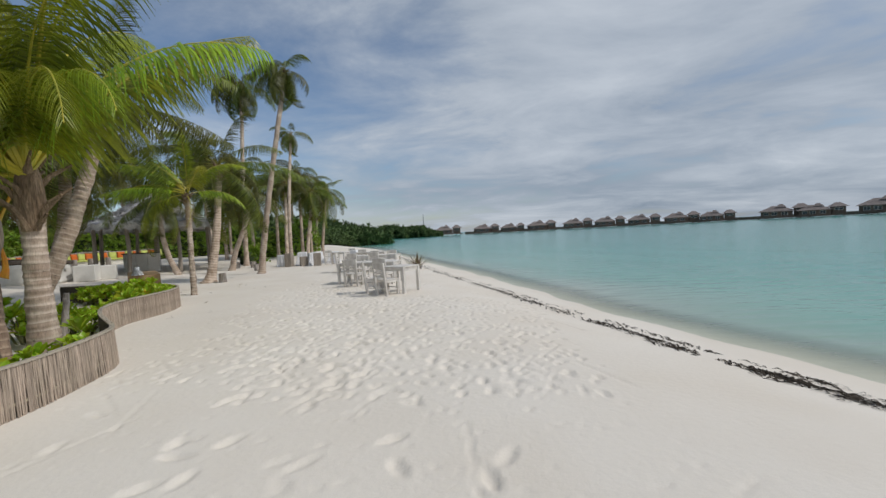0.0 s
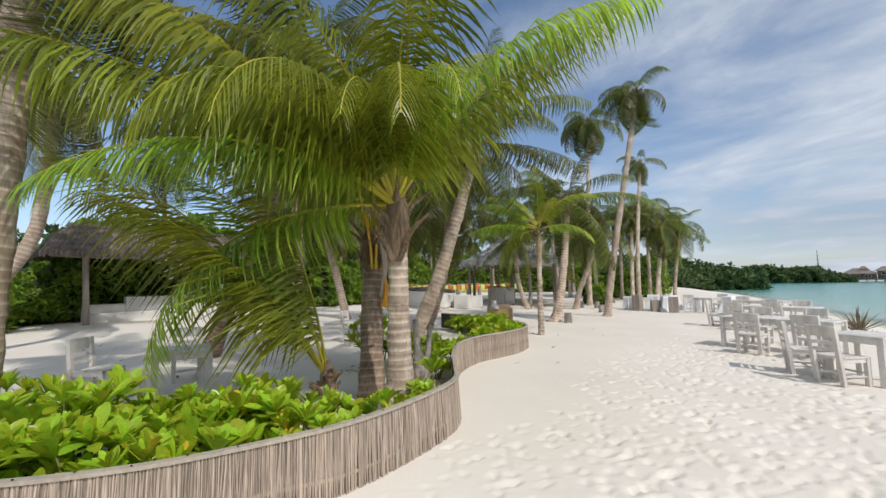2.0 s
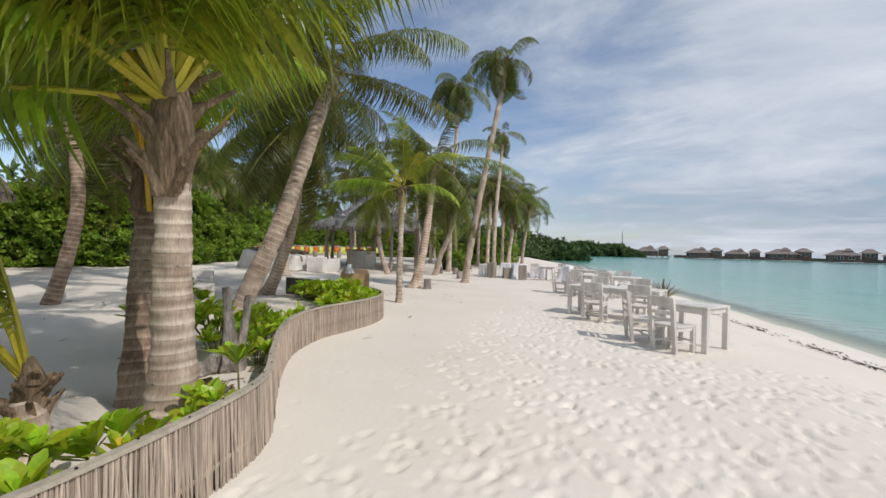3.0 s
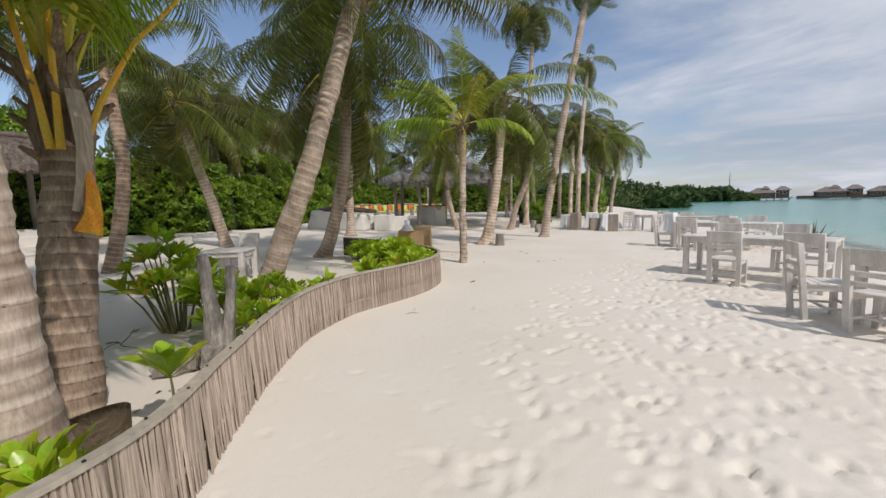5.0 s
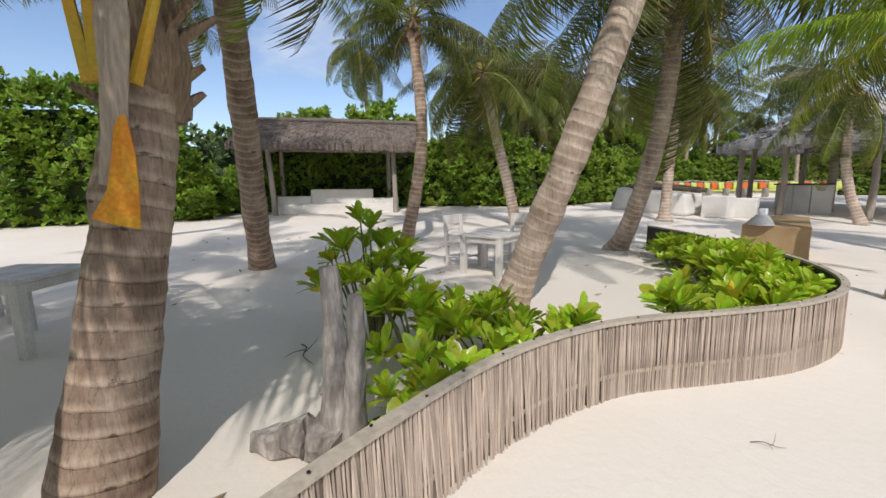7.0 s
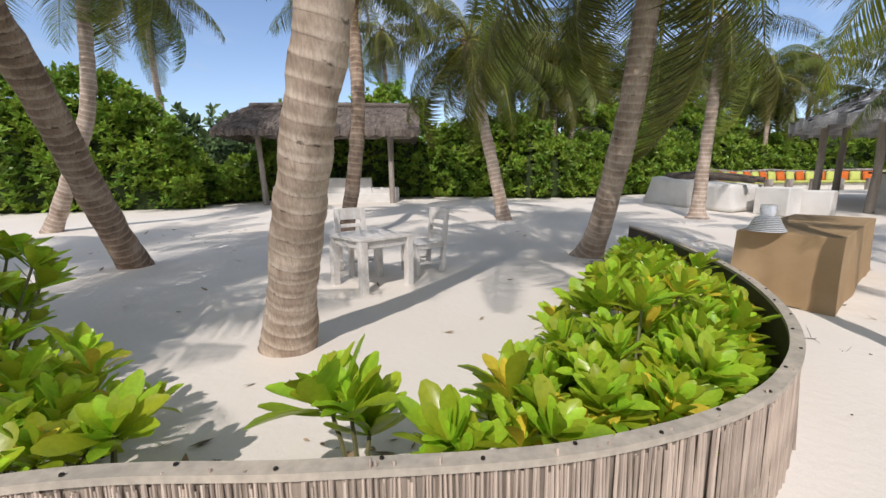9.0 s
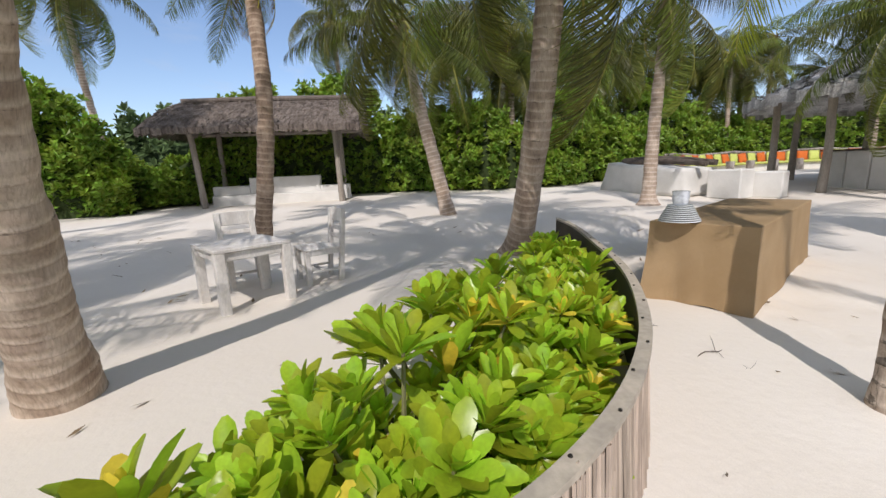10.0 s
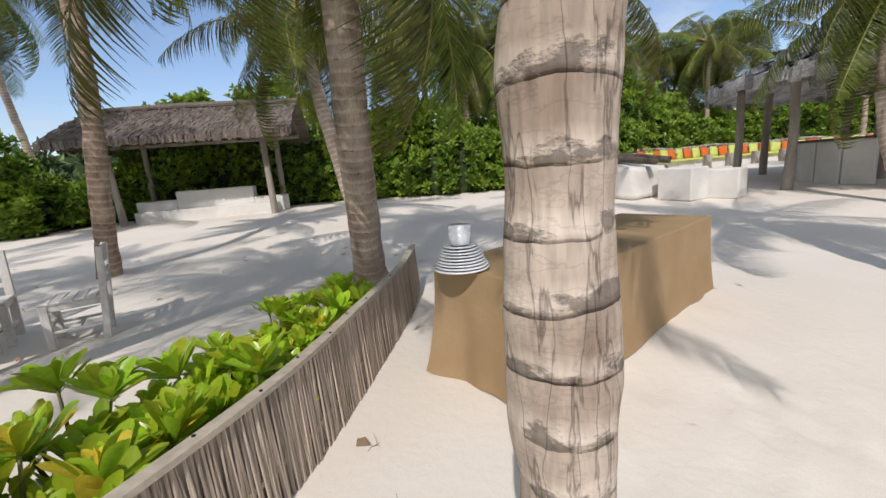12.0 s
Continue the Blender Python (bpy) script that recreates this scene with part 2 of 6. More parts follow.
def bark_material(name, pale, mid, dark, wobble, line, scars, cracks):
    """Coconut bark: pale leaf-scar rings with a dark lip, lengthwise fibres and splits, dark torn patches."""
    m = bpy.data.materials.new(name)
    m.use_nodes = True
    n, l = m.node_tree.nodes, m.node_tree.links
    bsdf = n["Principled BSDF"]
    bsdf.inputs["Roughness"].default_value, bsdf.inputs["Specular IOR Level"].default_value = 0.92, 0.15

    def math_node(op, a, b=None, c=None):
        k = n.new("ShaderNodeMath")
        k.operation = op
        for i, v in enumerate((a, b, c)):
            if v is None:
                continue
            if isinstance(v, (int, float)):
                k.inputs[i].default_value = v
            else:
                l.new(v, k.inputs[i])
        return k.outputs[0]

    def ramp(v, lo, hi, to_lo, to_hi):
        k = n.new("ShaderNodeMapRange")
        k.inputs["From Min"].default_value, k.inputs["From Max"].default_value = lo, hi
        k.inputs["To Min"].default_value, k.inputs["To Max"].default_value = to_lo, to_hi
        l.new(v, k.inputs["Value"])
        return k.outputs[0]

    at = n.new("ShaderNodeAttribute"); at.attribute_name = "along"
    tc = n.new("ShaderNodeTexCoord")
    oi = n.new("ShaderNodeObjectInfo")
    off = n.new("ShaderNodeVectorMath"); off.operation = "ADD"
    l.new(tc.outputs["Object"], off.inputs[0]); l.new(oi.outputs["Location"], off.inputs[1])

    def grain(scale, detail, stretch, shift=(0, 0, 0), roughness=0.55):
        mp = n.new("ShaderNodeMapping")
        mp.inputs["Scale"].default_value, mp.inputs["Location"].default_value = stretch, shift
        l.new(off.outputs[0], mp.inputs[0])
        t = n.new("ShaderNodeTexNoise")
        t.inputs["Scale"].default_value, t.inputs["Detail"].default_value, t.inputs["Roughness"].default_value = scale, detail, roughness
        l.new(mp.outputs[0], t.inputs["Vector"])
        return t.outputs["Fac"]

    wob = grain(3.2, 5, (1, 1, 1), roughness=0.6)
    s = math_node("MULTIPLY_ADD", wob, wobble, at.outputs["Fac"])
    fr = math_node("FRACT", math_node("MULTIPLY", s, 9.0))
    patch = grain(7, 4, (1, 1, 0.8), (2.3, 0.7, 1.1))
    # a pale shoulder just above each lip, and the lip itself, broken here and there
    shoulder = math_node("MULTIPLY", ramp(fr, 0.05, 0.16, 0, 1), ramp(fr, 0.2, 0.5, 1, 0))
    lip = math_node("MAXIMUM", ramp(fr, 0.0, 0.05, 0, 1), ramp(patch, 0.44, 0.6, 0, 1))
    lip = ramp(lip, 0, 1, line, 1)
    tone = grain(4.5, 6, (1, 1, 0.7))
    cr = n.new("ShaderNodeValToRGB")
    cr.color_ramp.elements[0].position, cr.color_ramp.elements[0].color = 0.28, (*dark, 1)
    cr.color_ramp.elements[1].position, cr.color_ramp.elements[1].color = 0.68, (*pale, 1)
    e = cr.color_ramp.elements.new(0.47); e.color = (*mid, 1)
    l.new(math_node("MULTIPLY_ADD", shoulder, 0.24, math_node("SUBTRACT", tone, 0.05)), cr.inputs[0])
    fibre = grain(70, 5, (1, 1, 0.16))
    fine = ramp(fibre, 0.3, 0.62, 0.78, 1.08)
    split = math_node("ABSOLUTE", math_node("SUBTRACT", grain(17, 4, (1, 1, 0.14), (4.2, 1.3, 0)), 0.5))
    split = ramp(split, 0, 0.02, 1 - cracks, 1)
    torn = math_node("ADD", ramp(fr, 0.12, 0.6, 0, 0.22), grain(10, 6, (1, 1, 1.7), (3.1, 1.7, 0.4), 0.62))
    torn = ramp(torn, scars - 0.03, scars + 0.04, 0.4, 1)
    weave = math_node("ABSOLUTE", math_node("SUBTRACT", grain(26, 3, (0.5, 0.5, 1.3), (0.4, 2.2, 5.1)), 0.5))
    weave = ramp(weave, 0, 0.03, 1 - 0.3 * cracks, 1)
    v = math_node("MULTIPLY", math_node("MULTIPLY", math_node("MULTIPLY", lip, fine), weave), math_node("MULTIPLY", split, torn))
    v = math_node("MULTIPLY", v, ramp(oi.outputs["Random"], 0, 1, 0.85, 1.1))
    hsv = n.new("ShaderNodeHueSaturation")
    l.new(cr.outputs[0], hsv.inputs["Color"]); l.new(v, hsv.inputs["Value"])
    l.new(hsv.outputs[0], bsdf.inputs["Base Color"])
    h = math_node("ADD", math_node("MULTIPLY_ADD", fibre, 0.35, lip), math_node("MULTIPLY", torn, 0.6))
    b = n.new("ShaderNodeBump"); b.inputs["Strength"].default_value, b.inputs["Distance"].default_value = 0.7, 0.009
    l.new(h, b.inputs["Height"]); l.new(b.outputs[0], bsdf.inputs["Normal"])
    return m


M["bark"] = bark_material("palm_bark", (0.68, 0.565, 0.465), (0.48, 0.375, 0.295), (0.34, 0.25, 0.185), 0.035, 0.74, 0.34, 0.12)
M["bark_tan"] = bark_material("tan_palm_bark", (0.56, 0.455, 0.365), (0.43, 0.335, 0.26), (0.28, 0.205, 0.155), 0.04, 0.78, 0.385, 0.2)
M["bark_brown"] = bark_material("brown_palm_bark", (0.50, 0.385, 0.29), (0.34, 0.245, 0.18), (0.20, 0.14, 0.10), 0.045, 0.6, 0.39, 0.3)
M["bark_scarred"] = bark_material("scarred_palm_bark", (0.66, 0.56, 0.465), (0.49, 0.40, 0.32), (0.30, 0.225, 0.17), 0.05, 0.45, 0.495, 0.55)


def glass_material():
    m = bpy.data.materials.new("clear_glass")
    m.use_nodes = True
    b = m.node_tree.nodes["Principled BSDF"]
    b.inputs["Transmission Weight"].default_value, b.inputs["Roughness"].default_value = 0.7, 0.08
    b.inputs["Base Color"].default_value = (0.9, 0.92, 0.95, 1)
    return m


M["glass"] = glass_material()


def water_material():
    """Clear lagoon water over pale sand: colour deepens with the depth stored on the mesh, ripples by noise."""
    m = bpy.data.materials.new("lagoon_water")
    m.use_nodes = True
    n, l = m.node_tree.nodes, m.node_tree.links
    bsdf = n["Principled BSDF"]
    bsdf.inputs["Roughness"].default_value, bsdf.inputs["IOR"].default_value = 0.16, 1.33
    at = n.new("ShaderNodeAttribute"); at.attribute_name = "depth"
    cr = n.new("ShaderNodeValToRGB")
    cr.color_ramp.elements[0].position, cr.color_ramp.elements[0].color = 0.0, (0.44, 0.46, 0.38, 1)
    cr.color_ramp.elements[1].position, cr.color_ramp.elements[1].color = 1.0, (0.055, 0.27, 0.23, 1)
    for p, c in ((0.06, (0.33, 0.41, 0.345, 1)), (0.2, (0.185, 0.395, 0.32, 1)), (0.5, (0.08, 0.33, 0.27, 1))):
        e = cr.color_ramp.elements.new(p); e.color = c
    tc = n.new("ShaderNodeTexCoord")
    mp = n.new("ShaderNodeMapping"); mp.inputs["Scale"].default_value, mp.inputs["Rotation"].default_value = (0.35, 1.0, 1), (0, 0, -0.45)
    l.new(tc.outputs["Object"], mp.inputs[0])
    patch = n.new("ShaderNodeTexNoise"); patch.inputs["Scale"].default_value, patch.inputs["Detail"].default_value = 0.16, 5
    l.new(mp.outputs[0], patch.inputs["Vector"])
    pm = n.new("ShaderNodeMath"); pm.operation = "MULTIPLY_ADD"; pm.inputs[1].default_value, pm.inputs[2].default_value = 0.24, -0.12
    l.new(patch.outputs["Fac"], pm.inputs[0])
    ad = n.new("ShaderNodeMath"); ad.operation = "ADD"
    l.new(at.outputs["Fac"], ad.inputs[0]); l.new(pm.outputs[0], ad.inputs[1]); l.new(ad.outputs[0], cr.inputs[0])
    l.new(cr.outputs[0], bsdf.inputs["Base Color"])
    w1 = n.new("ShaderNodeTexNoise"); w1.inputs["Scale"].default_value, w1.inputs["Detail"].default_value = 2.2, 4
    l.new(mp.outputs[0], w1.inputs["Vector"])
    b = n.new("ShaderNodeBump"); b.inputs["Strength"].default_value, b.inputs["Distance"].default_value = 0.5, 0.12
    l.new(w1.outputs["Fac"], b.inputs["Height"]); l.new(b.outputs[0], bsdf.inputs["Normal"])
    tr = n.new("ShaderNodeBsdfTransparent"); tr.inputs["Color"].default_value = (0.92, 0.96, 0.93, 1)
    mix = n.new("ShaderNodeMixShader")
    mr = n.new("ShaderNodeMapRange"); mr.inputs["From Max"].default_value = 0.09; mr.inputs["To Min"].default_value = 0.12
    l.new(at.outputs["Fac"], mr.inputs["Value"]); l.new(mr.outputs[0], mix.inputs[0])
    l.new(tr.outputs[0], mix.inputs[1]); l.new(bsdf.outputs[0], mix.inputs[2])
    l.new(mix.outputs[0], n["Material Output"].inputs["Surface"])
    return m


M["water"] = water_material()


# ---- building helpers ----
def part(name, bm, mat, parent=None, label="", smooth=False, loc=None):
    """Link a bmesh as one mesh object, under a thing or a part."""
    me = bpy.data.meshes.new(name)
    bm.normal_update()
    bm.to_mesh(me)
    bm.free()
    return mesh_part(name, me, mat, parent, label, smooth, loc)


def mesh_part(name, me, mat, parent=None, label="", smooth=False, loc=None):
    for mt in (mat if isinstance(mat, (list, tuple)) else [mat]):
        if len(me.materials) < 4 and mt is not None and mt.name not in [x.name for x in me.materials if x]:
            me.materials.append(mt)
    if smooth and len(me.polygons):
        me.polygons.foreach_set("use_smooth", [True] * len(me.polygons))
    ob = new(name, me)
    if loc is not None:
        ob.matrix_basis = loc
    if parent is not None:
        ob.parent = parent
    if label:
        tagged(ob, label)
    return ob


def thing(name, m, label, category, group="", kind=""):
    ob = new(name)
    ob.empty_display_size = 0.1
    ob.matrix_basis = m
    return tagged(ob, label, category, group, kind)


def box(bm, c, s, m=None, bev=0.0, taper=1.0):
    """A box of size s round c, slightly bevelled."""
    geom = bmesh.ops.create_cube(bm, size=1.0)
    vs = geom["verts"]
    for v in vs:
        k = taper if v.co.z > 0 else 1.0
        v.co = Vector((v.co.x * s[0] * k, v.co.y * s[1] * k, v.co.z * s[2]))
    if bev:
        es = list({e for v in vs for e in v.link_edges})
        r = bmesh.ops.bevel(bm, geom=es, offset=bev, segments=1, affect="EDGES", clamp_overlap=True)
        vs = list({v for f in r["faces"] for v in f.verts} | {v for v in vs if v.is_valid})
    t = Matrix.Translation(c) if m is None else Matrix.Translation(c) @ m
    for v in vs:
        v.co = t @ v.co
    return vs


def tube(bm, pts, radii, seg=10, cap=True, layer=None, start=0.0):
    """A tube through points, one radius each; layer takes the length along it."""
    pts = [Vector(p) for p in pts]
    rings, run = [], start
    for i, p in enumerate(pts):
        d = (pts[min(i + 1, len(pts) - 1)] - pts[max(i - 1, 0)]).normalized()
        a = d.cross(Vector((0.31, 0.95, 0.07))).normalized()
        b = d.cross(a)
        if i:
            run += (p - pts[i - 1]).length
        ring = []
        for k in range(seg):
            w = 2 * math.pi * k / seg
            v = bm.verts.new(p + (a * math.cos(w) + b * math.sin(w)) * radii[i])
            if layer:
                v[layer] = run
            ring.append(v)
        rings.append(ring)
    for r0, r1 in zip(rings, rings[1:]):
        for k in range(seg):
            bm.faces.new((r0[k], r0[(k + 1) % seg], r1[(k + 1) % seg], r1[k]))
    if cap:
        bm.faces.new(rings[0][::-1]); bm.faces.new(rings[-1])
    return rings


def spline(pts, n):
    """n + 1 points on a smooth line through pts (Catmull-Rom)."""
    pts = [Vector(p) for p in pts]
    full = [2 * pts[0] - pts[1]] + pts + [2 * pts[-1] - pts[-2]]
    out = []
    for i in range(n + 1):
        u = i / n * (len(pts) - 1)
        k = min(int(u), len(pts) - 2)
        f = u - k
        p0, p1, p2, p3 = full[k:k + 4]
        out.append(0.5 * (2 * p1 + (p2 - p0) * f + (2 * p0 - 5 * p1 + 4 * p2 - p3) * f * f + (3 * p1 - p0 - 3 * p2 + p3) * f ** 3))
    return out


def mesh_of(name, verts, faces, mats=(), index=None, smooth=False):
    me = bpy.data.meshes.new(name)
    me.from_pydata([tuple(v) for v in verts], [], faces)
    for m in mats:
        me.materials.append(m)
    if index is not None:
        me.polygons.foreach_set("material_index", index)
    if smooth:
        me.polygons.foreach_set("use_smooth", [True] * len(me.polygons))
    me.update()
    return me


# ---- ground and sea ----
SHORE = [(-40, 17.0), (-10, 12.2), (0, 9.0), (4.1, 6.8), (6.7, 5.6), (9.7, 4.3), (13.4, 3.2), (19.5, 1.2), (27, -1.7), (42, -7.2), (62, -15), (77, -22), (100, -36), (140, -60), (200, -78), (240, -55), (262, -27), (268, -200), (900, -600)]
SEA = -0.5


def shore_x(y):
    return np.interp(y, [p[0] for p in SHORE], [p[1] for p in SHORE])


def land(x, y):
    """Height of the sand without small marks: rising inland, falling into the sea."""
    d = (x - shore_x(y)) * 0.85                       # metres seaward of the water's edge
    sea = np.where(d < 0, SEA + np.clip(-d * 0.17, 0, None), SEA - np.clip(d * 0.085, 0, 3.0))
    inland = np.clip(0.04 * (-11.8 - x), 0, 0.45)
    k = 0.16
    h = np.clip(0.5 + 0.5 * (inland - sea) / k, 0, 1)  # smooth minimum of berm and beach face
    return inland * (1 - h) + sea * h - k * h * (1 - h)


def land_z(x, y):
    return float(land(np.array(float(x)), np.array(float(y))))


def axis(parts):
    out = []
    for a, b, step in parts:
        out += list(np.arange(a, b, step))
    return np.array(out + [parts[-1][1]])


GX = axis([(-900, -200, 100), (-200, -90, 14), (-90, -24, 3.0), (-24, -9, 0.25), (-9, -4.6, 0.11), (-4.6, 3.6, 0.032), (3.6, 8, 0.1), (8, 20, 0.6), (20, 80, 6), (80, 900, 80)])
GY = axis([(-900, -100, 100), (-100, -12, 8), (-12, -2, 0.4), (-2, 1.2, 0.1), (1.2, 13.5, 0.034), (13.5, 22, 0.11), (22, 40, 0.5), (40, 110, 4), (110, 290, 12), (290, 1500, 110)])
gx, gy = np.meshgrid(GX, GY)
gz = land(gx, gy)
rng = np.random.default_rng(7)
gz += 0.012 * np.sin(gx * 1.7 + 1.3 * np.sin(gy * 0.9)) * np.sin(gy * 1.3 + gx * 0.4) * (np.abs(gx) < 40) * (np.abs(gy) < 60)


def dent(cx, cy, ang, ln, wd, dep):
    """A foot's mark: a long hollow with a raised rim."""
    i0, i1 = np.searchsorted(GX, (cx - 0.4, cx + 0.4))
    j0, j1 = np.searchsorted(GY, (cy - 0.4, cy + 0.4))
    if i1 <= i0 or j1 <= j0:
        return
    x, y = gx[j0:j1, i0:i1] - cx, gy[j0:j1, i0:i1] - cy
    u, v = x * math.cos(ang) + y * math.sin(ang), -x * math.sin(ang) + y * math.cos(ang)
    r = np.sqrt((u / ln) ** 2 + (v / wd) ** 2)
    r = r * (1 + 0.16 * np.sin(7 * u / ln + 40 * cx) * np.cos(6 * v / ln + 30 * cy))
    tilt = 1 + 0.45 * np.clip(u / ln, -1.2, 1.2) * (1 if cx * 17 % 1 < 0.5 else -1)
    gz[j0:j1, i0:i1] += dep * (-np.exp(-(r * 1.05) ** 4) * tilt + 0.16 * np.exp(-((r - 1.35) / 0.33) ** 2))


# a trodden lane beside the tables, thinning out towards the camera's start
for _ in range(2000):
    y = rng.uniform(3.2, 20)
    mid = -1.25 - 0.20 * (y - 5)
    x = rng.normal(mid, 0.85 + 0.03 * y)
    if x > shore_x(y) - 2.2 or x < -2.9 - 0.42 * max(0, y - 5.5):
        continue
    dent(x, y, math.pi / 2 + 0.25 + rng.normal(0, 0.5), rng.uniform(0.05, 0.1), rng.uniform(0.026, 0.045), rng.uniform(0.009, 0.026))
for _ in range(90):
    y = rng.uniform(0.8, 5.5)
    dent(rng.normal(0.3, 1.0), y, math.pi / 2 + rng.normal(0, 0.6), 0.13, 0.055, rng.uniform(0.012, 0.03))
for _ in range(26):                                    # scratches left by sandals and sticks
    x, y, a = rng.uniform(-2.5, 4), rng.uniform(1.0, 6), rng.uniform(0.6, 2.5)
    for s in np.arange(0, rng.uniform(0.4, 1.1), 0.05):
        dent(x + s * math.cos(a), y + s * math.sin(a), a, 0.06, 0.022, 0.007)
for _ in range(700):                                   # more prints between the lane and the tables
    dent(rng.uniform(-0.8, 3.2), rng.uniform(2.6, 9.2), math.pi / 2 + rng.normal(0.1, 0.5), rng.uniform(0.055, 0.1), rng.uniform(0.026, 0.044), rng.uniform(0.009, 0.026))
for _ in range(900):                                   # small sharp scuffs and crab holes
    y = rng.uniform(1.2, 13)
    x = rng.uniform(-4.5, 3.4)
    a = rng.uniform(0, 6.3)
    dent(x, y, a, rng.uniform(0.03, 0.07), rng.uniform(0.02, 0.032), rng.uniform(0.004, 0.014))
for _ in range(420):
    dent(rng.uniform(-12, -7.5), rng.uniform(11.5, 19), rng.uniform(0, 6.3), 0.13, 0.07, rng.uniform(0.008, 0.02))
nx, ny = len(GX), len(GY)
idx = np.arange(nx * ny).reshape(ny, nx)
quads = np.stack([idx[:-1, :-1], idx[:-1, 1:], idx[1:, 1:], idx[1:, :-1]], -1).reshape(-1, 4)
gme = bpy.data.meshes.new("ground")
gme.vertices.add(nx * ny)
gme.vertices.foreach_set("co", np.stack([gx, gy, gz], -1).astype(np.float32).ravel())
gme.loops.add(quads.size)
gme.polygons.add(len(quads))
gme.polygons.foreach_set("loop_start", np.arange(0, quads.size, 4, dtype=np.int32))
gme.loops.foreach_set("vertex_index", quads.astype(np.int32).ravel())
gme.polygons.foreach_set("use_smooth", np.ones(len(quads), dtype=bool))
gme.update(calc_edges=True)
gme.materials.append(M["sand"])
tagged(new("ground", gme), "pale coral sand beach trodden with footprints, sloping into the lagoon", "ground", kind="structure")

WX = axis([(-900, -90, 60), (-90, -20, 4), (-20, 20, 0.6), (20, 60, 4), (60, 4000, 250)])
WY = axis([(-1500, -60, 120), (-60, -10, 5), (-10, 40, 0.6), (40, 280, 6), (280, 4000, 250)])
wx, wy = np.meshgrid(WX, WY)
depth = np.clip((wx - shore_x(wy)) * 0.85, 0, None)
idx = np.arange(wx.size).reshape(wx.shape)
quads = np.stack([idx[:-1, :-1], idx[:-1, 1:], idx[1:, 1:], idx[1:, :-1]], -1).reshape(-1, 4)
keep = (depth.ravel()[quads].max(1) > 0) | ((wx - shore_x(wy)).ravel()[quads].max(1) > -1.5)
swell = 0.02 * np.sin(wx * 1.1 + wy * 0.55) * (np.abs(wx) < 60) * (np.abs(wy) < 60)
wme = mesh_of("water", np.stack([wx, wy, SEA + swell], -1).reshape(-1, 3).tolist(), quads[keep].tolist(), [M["water"]], smooth=True)
at = wme.attributes.new("depth", "FLOAT", "POINT")
at.data.foreach_set("value", (1 - np.exp(-depth.ravel() / 16)).astype(np.float32))
tagged(new("water", wme), "turquoise lagoon water lapping clear over pale sand", "sea", kind="structure")


# ---- reed-fenced planter ----
EDGE = [(-6.71, -3.14), (-4.79, -1.58), (-3.6, -0.45), (-3.11, 0.28), (-2.8, 0.93), (-2.67, 1.57), (-2.64, 2.37), (-2.82, 3.16), (-3.17, 3.96), (-3.87, 4.57), (-4.58, 5.16),
        (-5.26, 5.88), (-5.65, 6.69), (-5.76, 7.48), (-5.9, 8.28), (-6.19, 8.93), (-6.61, 9.4), (-7.18, 9.77), (-7.84, 10.03), (-8.54, 10.21), (-9.39, 10.32), (-10.51, 10.44), (-11.45, 10.43)]
RIM = 0.525
edge_line = [Vector((p.x, p.y, 0)) for p in spline([(x, y, 0) for x, y in EDGE], 420)]


def edge_frames(step):
    """Places at even steps along the fence: point, direction along it, direction out towards the beach."""
    out, carry = [], 0.0
    for a, b in zip(edge_line, edge_line[1:]):
        seg = (b - a).length
        while carry < seg:
            d = (b - a).normalized()
            out.append((a + d * carry, d, Vector((d.y, -d.x, 0))))
            carry += step
        carry -= seg
    return out


fence = thing("planter_fence", Matrix(), "curved low planter fence of weathered split reeds with a pale timber cap rail", "fence", kind="structure")
R = random.Random(3)
verts, faces = [], []
reed_spots = []
for p, d, o in edge_frames(0.0105):
    w, th = R.uniform(0.0042, 0.0066), R.uniform(0.004, 0.008)
    z0, z1 = land_z(p.x, p.y) - 0.05 + max(0, R.gauss(0.02, 0.02)), RIM - 0.012 + R.uniform(-0.006, 0.006)
    c = p + o * (0.012 + R.uniform(-0.004, 0.004))
    lean = d * R.gauss(0, 0.008)
    if 6.55 < p.y < 9.55 and p.x < -5.6 and len(reed_spots) < 300:
        reed_spots.append((c, d, R.gauss(0, 0.8), z0))
        continue
    b = len(verts)
    for z, sh in ((z0, -lean + o * R.uniform(0.012, 0.034)), (z1, lean)):
        verts += [c + sh - d * w + Vector((0, 0, z)), c + sh - d * w * 0.5 + o * th + Vector((0, 0, z)), c + sh + d * w * 0.5 + o * th + Vector((0, 0, z)), c + sh + d * w + Vector((0, 0, z))]
    faces += [(b, b + 1, b + 5, b + 4), (b + 1, b + 2, b + 6, b + 5), (b + 2, b + 3, b + 7, b + 6)]
reeds = mesh_part("reeds", mesh_of("reeds", verts, faces), M["reed"], fence, "split grey-brown reeds lashed upright")
reeds["kind"] = "stuff"


def reed_mesh():
    """One split reed: a half-round stick, a little crooked."""
    w, th = R.uniform(0.0042, 0.0064), R.uniform(0.004, 0.007)
    vs, fs = [], []
    for k in range(4):
        z = k / 3 * (RIM + 0.02)
        j = R.gauss(0, 0.0015)
        vs += [(-w + j, 0, z), (-w * 0.5 + j, -th, z), (w * 0.5 + j, -th, z), (w + j, 0, z)]
        if k:
            b = 4 * (k - 1)
            fs += [(b + e, b + e + 1, b + e + 5, b + e + 4) for e in range(3)]
    return mesh_of("reed", vs, fs, [M["reed_single"]])


